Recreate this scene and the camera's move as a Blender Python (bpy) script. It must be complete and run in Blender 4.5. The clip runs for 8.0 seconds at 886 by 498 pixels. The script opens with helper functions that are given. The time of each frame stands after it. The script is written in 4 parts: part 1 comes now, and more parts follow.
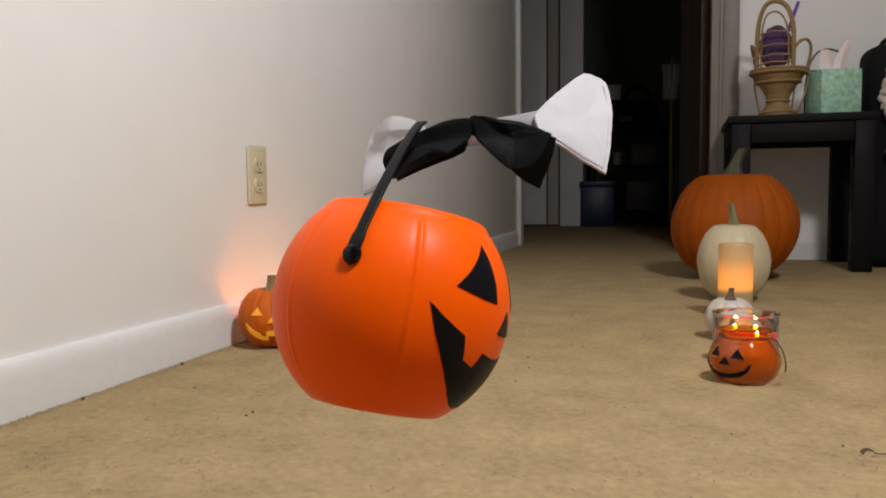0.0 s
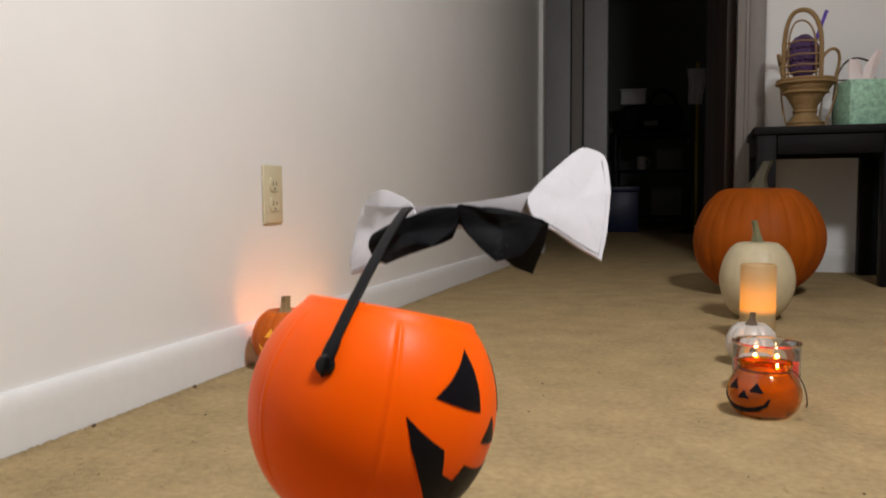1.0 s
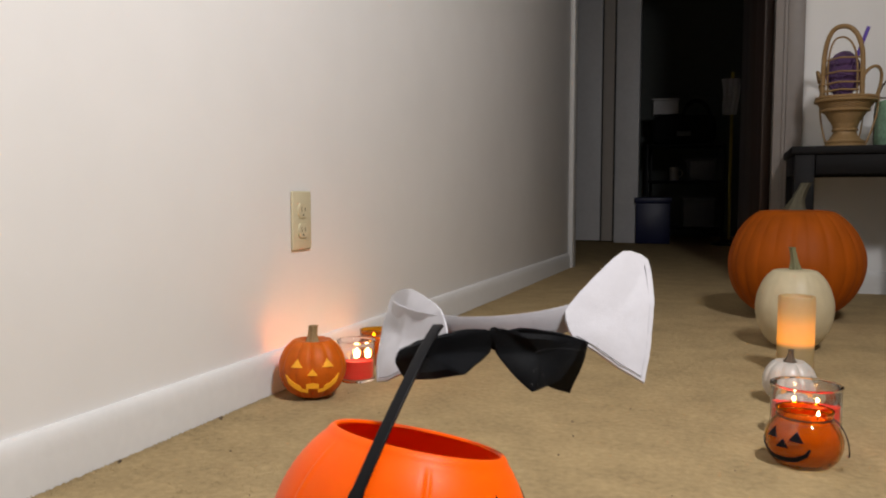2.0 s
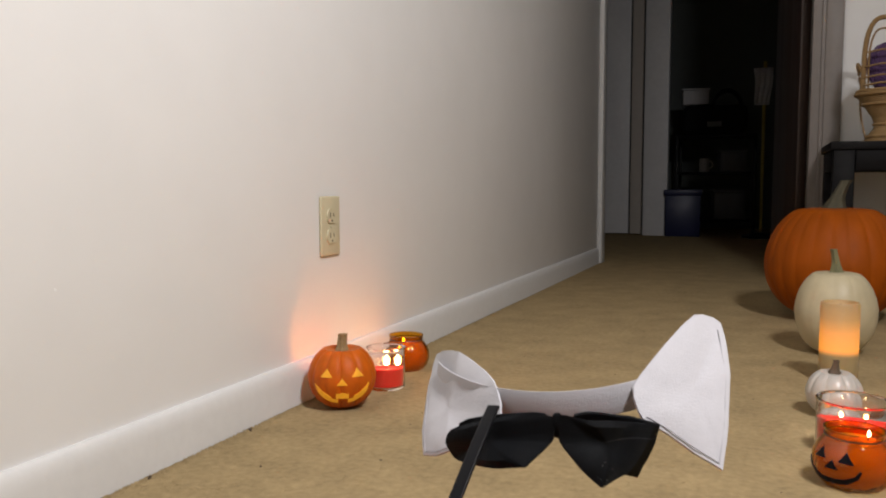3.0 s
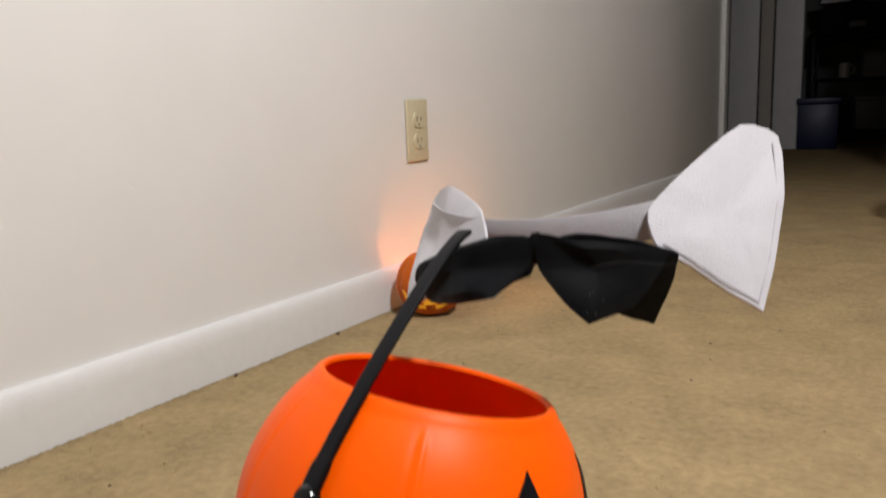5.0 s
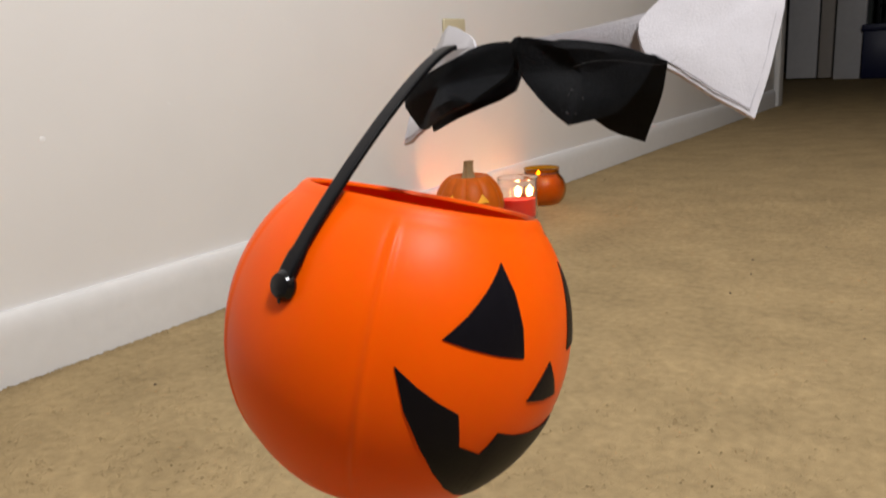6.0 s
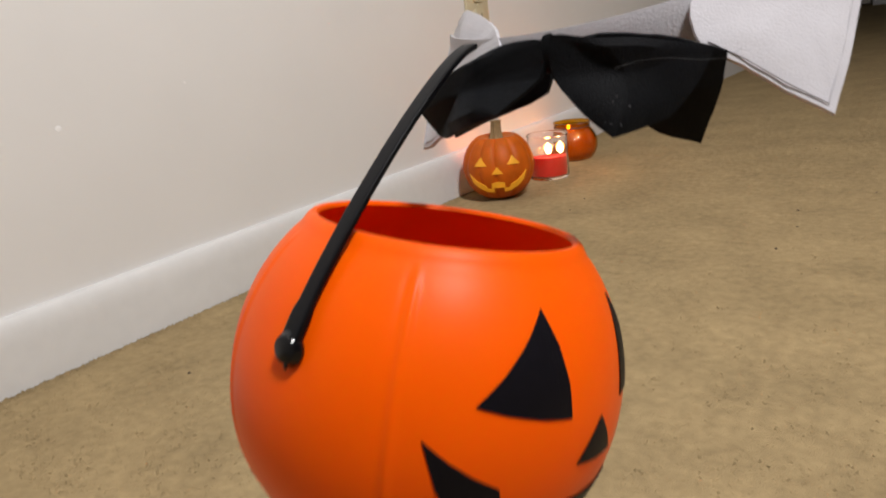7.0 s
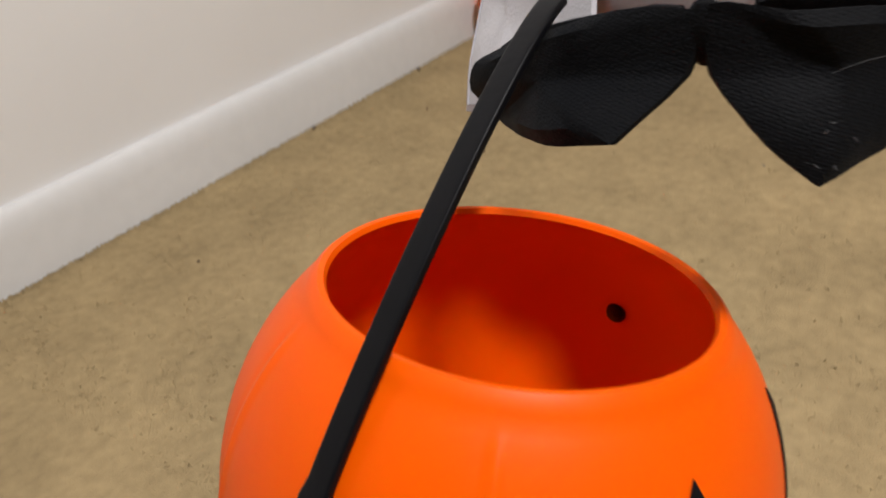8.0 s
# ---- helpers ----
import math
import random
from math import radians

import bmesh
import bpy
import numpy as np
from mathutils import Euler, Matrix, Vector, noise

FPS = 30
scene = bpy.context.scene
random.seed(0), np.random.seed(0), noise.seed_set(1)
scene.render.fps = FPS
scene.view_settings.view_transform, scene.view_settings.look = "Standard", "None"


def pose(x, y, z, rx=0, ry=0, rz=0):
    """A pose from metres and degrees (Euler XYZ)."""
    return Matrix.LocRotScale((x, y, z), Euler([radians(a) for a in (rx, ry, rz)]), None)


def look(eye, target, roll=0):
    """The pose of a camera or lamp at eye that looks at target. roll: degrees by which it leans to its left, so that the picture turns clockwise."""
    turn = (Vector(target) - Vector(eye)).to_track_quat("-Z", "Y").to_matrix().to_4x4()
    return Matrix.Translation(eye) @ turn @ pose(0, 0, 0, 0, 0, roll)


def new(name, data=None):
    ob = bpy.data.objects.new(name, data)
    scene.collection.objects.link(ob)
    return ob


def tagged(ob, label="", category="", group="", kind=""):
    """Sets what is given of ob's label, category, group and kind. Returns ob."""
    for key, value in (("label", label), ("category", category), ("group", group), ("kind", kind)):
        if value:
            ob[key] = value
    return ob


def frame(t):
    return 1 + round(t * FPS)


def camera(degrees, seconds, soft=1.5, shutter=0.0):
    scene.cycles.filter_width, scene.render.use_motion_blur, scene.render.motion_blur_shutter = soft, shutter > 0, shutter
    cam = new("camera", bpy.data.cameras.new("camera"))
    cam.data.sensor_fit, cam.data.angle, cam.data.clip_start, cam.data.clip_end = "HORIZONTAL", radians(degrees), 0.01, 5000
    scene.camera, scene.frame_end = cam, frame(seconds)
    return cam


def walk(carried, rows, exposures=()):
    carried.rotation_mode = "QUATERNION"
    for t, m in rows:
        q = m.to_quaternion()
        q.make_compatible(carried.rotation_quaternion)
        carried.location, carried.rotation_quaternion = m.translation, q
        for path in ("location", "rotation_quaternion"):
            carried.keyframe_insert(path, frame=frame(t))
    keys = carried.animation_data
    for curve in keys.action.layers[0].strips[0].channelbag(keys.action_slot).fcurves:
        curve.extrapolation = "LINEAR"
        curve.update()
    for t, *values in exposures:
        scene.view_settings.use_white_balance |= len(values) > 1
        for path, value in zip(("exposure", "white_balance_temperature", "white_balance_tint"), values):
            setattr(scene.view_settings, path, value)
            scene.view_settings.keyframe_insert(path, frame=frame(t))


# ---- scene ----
cam = camera(60.0, 8.0, soft=1.9, shutter=0.5)
PATH = [
    (0, (0.794, 0.026, 0.277), (0.215, 1.935, 0.132), -0.6),
    (0.5, (0.795, 0.035, 0.288), (0.196, 1.938, 0.147), -0.4),
    (1, (0.805, 0.048, 0.316), (0.166, 1.938, 0.171), -0.4),
    (1.5, (0.805, 0.059, 0.348), (0.129, 1.935, 0.2), -0.2),
    (2, (0.796, 0.07, 0.363), (0.087, 1.936, 0.227), 0.1),
    (3.5, (0.77, 0.119, 0.399), (-0.033, 1.941, 0.209), -0.7),
    (4, (0.771, 0.15, 0.386), (-0.085, 1.943, 0.16), -1.6),
    (4.5, (0.783, 0.166, 0.371), (-0.171, 1.9, 0.083), -2.6),
    (5, (0.797, 0.165, 0.345), (-0.237, 1.841, -0.002), -2.1),
    (6.5, (0.819, 0.174, 0.302), (-0.345, 1.706, -0.247), -5.0),
    (7, (0.799, 0.196, 0.32), (-0.388, 1.69, -0.277), -6.9),
    (7.3, (0.792, 0.219, 0.331), (-0.407, 1.684, -0.312), -7.7),
    (7.5, (0.78, 0.227, 0.339), (-0.429, 1.646, -0.384), -8.2),
    (7.8, (0.757, 0.244, 0.338), (-0.43, 1.587, -0.549), -9.3),
    (8, (0.745, 0.257, 0.34), (-0.402, 1.548, -0.669), -10.5),
]
walk(cam, [(t, look(eye, target, roll)) for t, eye, target, roll in PATH],
     exposures=((0, 0.06), (2, 0.08), (5, 0.06), (6.5, -0.02), (8, -0.08)))

# ---- world and light ----
world = bpy.data.worlds.new("World")
scene.world = world
world.use_nodes = True
wbg = world.node_tree.nodes["Background"]
wbg.inputs[0].default_value = (0.010, 0.011, 0.014, 1)
wbg.inputs[1].default_value = 0.4


def lamp(name, kind, m, power, colour, size):
    data = bpy.data.lights.new(name, kind)
    data.energy, data.color = power, colour
    if kind == "AREA":
        data.shape, data.size = "DISK", size
    else:
        data.shadow_soft_size = size
    ob = new(name, data)
    ob.matrix_world = m
    return ob


# the room's lamp hangs above and to the right of the camera
lamp("room_lamp", "AREA", look((1.55, 0.22, 1.92), (0.12, 0.72, 0.2)), 48, (1.0, 0.972, 0.968), 0.30)
FLAME = (1.0, 0.27, 0.045)


# ---- materials ----
def material(name, base, rough=0.6, vary=0.12, scale=40.0, bump=0.15, bump_scale=200.0, metal=0.0, coarse=6.0,
             transmission=0.0, emit=None, emit_power=0.0, sheen=0.0, coat=0.0, subsurface=0.0, spec=0.5, distance=0.002, stretch=(1, 1, 1)):
    m = bpy.data.materials.new(name)
    m.use_nodes = True
    nt = m.node_tree
    n, l = nt.nodes, nt.links
    bsdf = n["Principled BSDF"]
    bsdf.inputs["Roughness"].default_value = rough
    bsdf.inputs["Metallic"].default_value = metal
    bsdf.inputs["Transmission Weight"].default_value = transmission
    bsdf.inputs["Sheen Weight"].default_value = sheen
    bsdf.inputs["Coat Weight"].default_value = coat
    bsdf.inputs["Specular IOR Level"].default_value = spec
    if subsurface:
        bsdf.inputs["Subsurface Weight"].default_value = subsurface
        bsdf.inputs["Subsurface Radius"].default_value = (0.02, 0.008, 0.003)
        bsdf.inputs["Subsurface Scale"].default_value = 0.3
        if name == "orange_plastic":
            bsdf.inputs["Subsurface Radius"].default_value = (0.006, 0.0007, 0.0002)
            bsdf.inputs["Subsurface Scale"].default_value = 1.0
    co = n.new("ShaderNodeTexCoord")
    mp = n.new("ShaderNodeMapping")
    mp.inputs["Scale"].default_value = stretch
    l.new(co.outputs["Object"], mp.inputs["Vector"])
    fine = n.new("ShaderNodeTexNoise")
    fine.inputs["Scale"].default_value, fine.inputs["Detail"].default_value = scale, 5
    big = n.new("ShaderNodeTexNoise")
    big.inputs["Scale"].default_value, big.inputs["Detail"].default_value = coarse, 3
    for node in (fine, big):
        l.new(mp.outputs["Vector"], node.inputs["Vector"])
    add = n.new("ShaderNodeMath")
    add.operation = "ADD"
    l.new(fine.outputs["Fac"], add.inputs[0])
    l.new(big.outputs["Fac"], add.inputs[1])
    ramp = n.new("ShaderNodeMapRange")
    ramp.inputs["From Min"].default_value, ramp.inputs["From Max"].default_value = 0.6, 1.4
    ramp.inputs["To Min"].default_value, ramp.inputs["To Max"].default_value = 1 - vary, 1 + vary
    l.new(add.outputs[0], ramp.inputs["Value"])
    mul = n.new("ShaderNodeVectorMath")
    mul.operation = "SCALE"
    mul.inputs[0].default_value = base
    l.new(ramp.outputs["Result"], mul.inputs["Scale"])
    l.new(mul.outputs["Vector"], bsdf.inputs["Base Color"])
    rr = n.new("ShaderNodeMapRange")
    rr.inputs["From Min"].default_value, rr.inputs["From Max"].default_value = 0.3, 0.7
    rr.inputs["To Min"].default_value, rr.inputs["To Max"].default_value = max(0.02, rough * 0.85), min(1, rough * 1.15)
    l.new(big.outputs["Fac"], rr.inputs["Value"])
    l.new(rr.outputs["Result"], bsdf.inputs["Roughness"])
    if bump:
        bn = n.new("ShaderNodeTexNoise")
        bn.inputs["Scale"].default_value, bn.inputs["Detail"].default_value = bump_scale, 4
        l.new(mp.outputs["Vector"], bn.inputs["Vector"])
        bp = n.new("ShaderNodeBump")
        bp.inputs["Strength"].default_value, bp.inputs["Distance"].default_value = bump, distance
        l.new(bn.outputs["Fac"], bp.inputs["Height"])
        l.new(bp.outputs["Normal"], bsdf.inputs["Normal"])
    if emit:
        bsdf.inputs["Emission Color"].default_value = (*emit, 1)
        bsdf.inputs["Emission Strength"].default_value = emit_power
    return m


M_WALL = material("wall_paint", (0.80, 0.80, 0.80), 0.75, 0.025, 9, 0.10, 160, coarse=1.6, distance=0.001)
M_BEIGE = material("beige_paint", (0.50, 0.46, 0.42), 0.85, 0.05, 20, 0.1, 100)
M_CEIL = material("ceiling_paint", (0.78, 0.77, 0.74), 0.9, 0.03, 30, 0.3, 60)
M_TRIM = material("white_gloss_paint", (0.66, 0.66, 0.655), 0.52, 0.04, 60, 0.10, 90, coarse=5)
M_TAUPE = material("taupe_paint", (0.21, 0.185, 0.17), 0.5, 0.08, 40, 0.1, 120)
M_CARPET = material("tan_carpet", (0.365, 0.272, 0.145), 1.0, 0.25, 90, 0.6, 900, coarse=11, spec=0.05, distance=0.003)
M_IVORY = material("ivory_plastic", (0.56, 0.50, 0.34), 0.4, 0.05, 80, 0.05, 300)
M_SLOT = material("dark_slot", (0.10, 0.085, 0.06), 0.6, 0.1, 60, 0.0)
M_ORANGE = material("orange_plastic", (0.85, 0.097, 0.0), 0.40, 0.04, 60, 0.05, 400, coarse=12, spec=0.12, subsurface=0.15, distance=0.0006)
M_BLACKPAINT = material("black_face_paint", (0.005, 0.0045, 0.007), 0.5, 0.2, 300, 0.15, 900, spec=0.1, distance=0.0005)
M_BLACKPLASTIC = material("black_plastic", (0.004, 0.004, 0.005), 0.42, 0.2, 200, 0.12, 600, spec=0.12, distance=0.0005)
M_RIVET = material("glossy_black_plastic", (0.003, 0.003, 0.004), 0.14, 0.2, 200, 0.0, spec=0.3)
M_TIE = material("black_twill", (0.0024, 0.0027, 0.0036), 0.70, 0.3, 900, 0.5, 2200, spec=0.09, distance=0.0006)


def twill(m):
    """Fine diagonal ribs woven into a cloth material."""
    n, l = m.node_tree.nodes, m.node_tree.links
    wave = n.new("ShaderNodeTexWave")
    wave.bands_direction = "DIAGONAL"
    wave.inputs["Scale"].default_value, wave.inputs["Distortion"].default_value, wave.inputs["Detail"].default_value = 700, 0.8, 1
    co = next(k for k in n if k.type == "TEX_COORD")
    turn = n.new("ShaderNodeMapping")
    turn.inputs["Rotation"].default_value = (0, radians(35), radians(20))
    l.new(co.outputs["Object"], turn.inputs["Vector"])
    l.new(turn.outputs["Vector"], wave.inputs["Vector"])
    old = next(k for k in n if k.type == "BUMP")
    ribs = n.new("ShaderNodeBump")
    ribs.inputs["Strength"].default_value, ribs.inputs["Distance"].default_value = 0.18, 0.0002
    l.new(wave.outputs["Fac"], ribs.inputs["Height"])
    l.new(old.outputs["Normal"], ribs.inputs["Normal"])
    bsdf = n["Principled BSDF"]
    l.new(ribs.outputs["Normal"], bsdf.inputs["Normal"])
    bsdf.inputs["Sheen Weight"].default_value, bsdf.inputs["Sheen Roughness"].default_value = 0.015, 0.5
    bsdf.inputs["Sheen Tint"].default_value = (0.6, 0.75, 1.0, 1)


twill(M_TIE)
# white cotton with the shade from a head above mixed into its grey
M_COLLAR = material("white_cotton_shade_toned", (0.47, 0.46, 0.49), 0.85, 0.04, 300, 0.4, 1600, sheen=0.2, distance=0.0006)
M_STITCH = material("white_thread", (0.36, 0.35, 0.38), 0.9, 0.1, 400, 0.2, 900)
M_THREAD = material("grey_thread", (0.08, 0.08, 0.085), 0.9, 0.1, 400, 0.0)
M_LINT = material("pale_lint", (0.10, 0.10, 0.105), 0.9, 0.1, 400, 0.0)
M_CRAFTSTEM = material("craft_stem", (0.27, 0.19, 0.09), 0.8, 0.25, 120, 0.5, 260)
M_PUMPKIN = material("orange_rind", (0.31, 0.064, 0.001), 0.6, 0.22, 22, 0.25, 120, coarse=5, spec=0.15, stretch=(1, 1, 0.35))
M_JACK = material("orange_craft_pumpkin", (0.52, 0.102, 0.003), 0.55, 0.20, 60, 0.2, 200, coarse=16, subsurface=0.15, spec=0.25)
M_WHITEPUMP = material("cream_rind", (0.50, 0.43, 0.28), 0.5, 0.10, 40, 0.15, 160, coarse=9)
M_CERAMIC = material("white_ceramic", (0.46, 0.44, 0.41), 0.35, 0.10, 60, 0.15, 120, coarse=18)
M_GREENSTEM = material("green_grey_stem", (0.17, 0.165, 0.085), 0.8, 0.3, 120, 0.6, 260, stretch=(1, 1, 0.2))
M_STEM = material("dry_stem", (0.062, 0.056, 0.032), 0.8, 0.35, 120, 0.6, 260, stretch=(1, 1, 0.2))
M_DARKSTEM = material("brown_stem", (0.10, 0.07, 0.045), 0.8, 0.3, 120, 0.5, 260)
M_WAXPALE = material("pale_wax", (0.37, 0.285, 0.15), 0.55, 0.06, 60, 0.08, 120, subsurface=0.3)
# both coloured waxes emit a little, standing in for flame light inside them
M_WAXRED_GLOW = material("red_wax_flame_glow", (0.42, 0.008, 0.004), 0.35, 0.1, 60, 0.05, 100, subsurface=0.4, emit=(1.0, 0.03, 0.005), emit_power=0.05)
M_WAXORANGE_GLOW = material("orange_wax_flame_glow", (0.20, 0.070, 0.001), 0.6, 0.1, 60, 0.05, 100, spec=0.05, emit=(1.0, 0.30, 0.0), emit_power=0.13)
M_GLASS = material("clear_glass", (0.95, 0.93, 0.92), 0.03, 0.0, 10, 0.0, transmission=1.0)
M_AMBER = material("amber_glass", (0.78, 0.36, 0.004), 0.05, 0.05, 30, 0.10, 60, transmission=1.0)
M_FLAME = material("flame", (1.0, 0.6, 0.2), 0.5, 0.0, 10, 0.0, emit=(1.0, 0.66, 0.30), emit_power=22)
M_GLOW = material("lit_cutout", (0.6, 0.28, 0.02), 0.5, 0.3, 60, 0.0, emit=(1.0, 0.40, 0.01), emit_power=0.26, coarse=30)
M_WICK = material("wick", (0.02, 0.015, 0.01), 0.9, 0.1, 100, 0.0)
M_WIRE = material("dark_wire", (0.10, 0.08, 0.07), 0.35, 0.1, 100, 0.0, metal=0.9)
M_BLACKWOOD = material("black_stained_wood", (0.006, 0.0055, 0.006), 0.55, 0.5, 60, 0.25, 120, spec=0.12, stretch=(0.12, 1, 1))
M_WICKER = material("wicker", (0.27, 0.165, 0.065), 0.6, 0.3, 220, 0.4, 500)
M_PURPLE = material("purple_yarn", (0.075, 0.03, 0.11), 0.9, 0.3, 300, 0.5, 700, sheen=0.3)
M_PEN = material("violet_plastic", (0.10, 0.05, 0.42), 0.4, 0.1, 100, 0.0)
M_MINT = material("mint_glitter_card", (0.30, 0.52, 0.39), 0.5, 0.55, 260, 0.3, 400, coarse=60)
M_TISSUE = material("tissue_paper", (0.78, 0.68, 0.68), 0.9, 0.05, 100, 0.3, 300)
M_FABRICBLACK = material("black_fabric", (0.008, 0.008, 0.009), 0.9, 0.3, 300, 0.4, 600, spec=0.2)
M_FLUFF = material("cream_fleece", (0.58, 0.50, 0.40), 0.95, 0.25, 200, 0.8, 400, sheen=0.4)
M_DARKDOOR = material("dark_walnut", (0.030, 0.014, 0.009), 0.5, 0.35, 40, 0.2, 120, stretch=(1, 1, 0.1))
M_GREYDOOR = material("grey_white_paint", (0.72, 0.72, 0.74), 0.5, 0.06, 30, 0.1, 100)
# dark grey base: the unlit room's dimness is put into the wall colour
M_SHADEWALL = material("shade_toned_wall_paint", (0.13, 0.145, 0.14), 0.85, 0.06, 20, 0.1, 100)
M_BLUE = material("blue_plastic", (0.006, 0.011, 0.06), 0.45, 0.1, 60, 0.05, 200)
M_GREYPLASTIC = material("grey_plastic", (0.11, 0.11, 0.12), 0.5, 0.1, 60, 0.05, 200)
M_PALECLOTH = material("pale_grey_cloth", (0.55, 0.55, 0.57), 0.9, 0.15, 120, 0.4, 400)
M_YELLOWPOLE = material("yellow_pole", (0.40, 0.32, 0.06), 0.45, 0.1, 60, 0.0)
M_DIRT = material("dark_crumb", (0.085, 0.055, 0.032), 0.9, 0.3, 300, 0.4, 500)


# ---- mesh helpers ----
def link(name, bm, mat, smooth=True):
    me = bpy.data.meshes.new(name)
    bmesh.ops.recalc_face_normals(bm, faces=bm.faces)
    bm.to_mesh(me)
    bm.free()
    me.materials.append(mat)
    if smooth:
        me.polygons.foreach_set("use_smooth", [True] * len(me.polygons))
        me.set_sharp_from_angle(angle=radians(38))
    return new(name, me)


def part(name, bm, mat, parent, label="", smooth=True):
    ob = link(name, bm, mat, smooth)
    ob.parent = parent
    if label:
        tagged(ob, label)
    return ob


def thing(name, x, y, z, rz=0.0, label="", category="", group=""):
    ob = new(name)
    ob.empty_display_size = 0.02
    ob.matrix_world = pose(x, y, z, 0, 0, rz)
    return tagged(ob, label, category, group)


def setting(name, bm, mat, label="", category="", smooth=True):
    return tagged(link(name, bm, mat, smooth), label, category, kind="structure")


def box(x0, x1, y0, y1, z0, z1, bevel=0.0, segs=2):
    bm = bmesh.new()
    bmesh.ops.create_cube(bm, size=1)
    for v in bm.verts:
        v.co = (x0 + (v.co.x + 0.5) * (x1 - x0), y0 + (v.co.y + 0.5) * (y1 - y0), z0 + (v.co.z + 0.5) * (z1 - z0))
    if bevel:
        bmesh.ops.bevel(bm, geom=bm.edges[:], offset=bevel, segments=segs, affect="EDGES", profile=0.5)
    return bm


def lathe(profile, segs=48, bump=None):
    """A closed or open surface turned about z from (radius, height) pairs; bump(angle, i) scales the radius."""
    bm = bmesh.new()
    rings = []
    for i, (r, z) in enumerate(profile):
        if r < 1e-6:
            rings.append([bm.verts.new((0, 0, z))])
        else:
            rings.append([])
            for k in range(segs):
                a = 2 * math.pi * k / segs
                q = r * (bump(a, i) if bump else 1)
                rings[-1].append(bm.verts.new((q * math.cos(a), q * math.sin(a), z)))
    for a, b in zip(rings, rings[1:]):
        for k in range(segs):
            j = (k + 1) % segs
            if len(a) == 1 and len(b) > 1:
                bm.faces.new((a[0], b[k], b[j]))
            elif len(b) == 1 and len(a) > 1:
                bm.faces.new((a[k], b[0], a[j]))
            elif len(a) > 1:
                bm.faces.new((a[k], b[k], b[j], a[j]))
    return bm


def tube(points, radius, segs=10, flat=1.0, side=None, bm=None, square=1.0):
    """A capped tube along points; radius: a number or f(0..1). flat < 1 presses it along its second axis."""
    bm = bm or bmesh.new()
    pts = [Vector(p) for p in points]
    rings = []
    ref = Vector(side) if side else Vector((0.13, 0.31, 0.94))
    for i, p in enumerate(pts):
        d = (pts[min(i + 1, len(pts) - 1)] - pts[max(i - 1, 0)]).normalized()
        u = (ref - d * ref.dot(d)).normalized()
        v = d.cross(u)
        r = radius(i / (len(pts) - 1)) if callable(radius) else radius
        rings.append([bm.verts.new(p + u * r * math.copysign(abs(math.cos(a)) ** square, math.cos(a)) + v * r * flat * math.copysign(abs(math.sin(a)) ** square, math.sin(a))) for a in (2 * math.pi * (k + 0.5) / segs for k in range(segs))])
    for a, b in zip(rings, rings[1:]):
        for k in range(segs):
            bm.faces.new((a[k], a[(k + 1) % segs], b[(k + 1) % segs], b[k]))
    bm.faces.new(rings[0][::-1])
    bm.faces.new(rings[-1])
    return bm


def bezier(p0, p1, p2, p3, n=24):
    p0, p1, p2, p3 = map(Vector, (p0, p1, p2, p3))
    return [(1 - s) ** 3 * p0 + 3 * (1 - s) ** 2 * s * p1 + 3 * (1 - s) * s * s * p2 + s ** 3 * p3 for s in (i / n for i in range(n + 1))]


def pumpkin_body(radius, height, lobes, groove, segs=120, rings=40, dent=0.12, wobble=0.02, seed=0.0, square=0.0):
    """A ribbed pumpkin, its foot at z = 0, dented at the stem."""
    bm = bmesh.new()
    rows = []
    for i in range(rings + 1):
        f = math.pi * i / rings
        s = max(math.sin(f), 0.0) ** (0.85 - square)
        z = -math.cos(f)
        z = math.copysign(abs(z) ** (1 + square), z)
        row = []
        for k in range(segs):
            a = 2 * math.pi * k / segs
            lobe = abs(math.sin(lobes * a / 2 + 0.35 * math.sin(3 * a + seed)))
            g = 1 - groove * (1 - lobe) ** 2 * (0.35 + 0.65 * abs(z))
            w = 1 + wobble * noise.noise(Vector((math.cos(a) + seed, math.sin(a), z)))
            r = radius * s * g * w
            dz = -dent * height * max(0.0, 1 - (s / 0.55) ** 2) if z > 0 else 0.35 * dent * height * max(0.0, 1 - (s / 0.4) ** 2)
            row.append(bm.verts.new((r * math.cos(a), r * math.sin(a), height * (0.5 + 0.5 * z) + dz)))
        rows.append(row)
    for a, b in zip(rows, rows[1:]):
        for k in range(segs):
            bm.faces.new((a[k], a[(k + 1) % segs], b[(k + 1) % segs], b[k]))
    bmesh.ops.remove_doubles(bm, verts=bm.verts, dist=1e-5)
    return bm


def stem(base, height, r0, r1, lean, ribs=6, curl=0.0):
    """A ribbed stem that widens at its foot and leans over."""
    bm = bmesh.new()
    rows, n, segs = [], 14, 30
    for i in range(n + 1):
        s = i / n
        r = (r1 + (r0 - r1) * (1 - s) ** 3) * (1.0 + 0.12 * (s > 0.93))
        c = Vector(base) + Vector((lean[0] * s ** 1.6 + curl * math.sin(s * 2.4) * 0.3, lean[1] * s ** 1.6, height * (s - 0.15 * s * s * (1 if curl else 0))))
        rows.append([bm.verts.new(c + Vector((math.cos(a), math.sin(a), 0)) * r * (1 + 0.16 * math.cos(ribs * a + 1.5 * s))) for a in (2 * math.pi * k / segs for k in range(segs))])
    for a, b in zip(rows, rows[1:]):
        for k in range(segs):
            bm.faces.new((a[k], a[(k + 1) % segs], b[(k + 1) % segs], b[k]))
    bm.faces.new(rows[-1])
    return bm


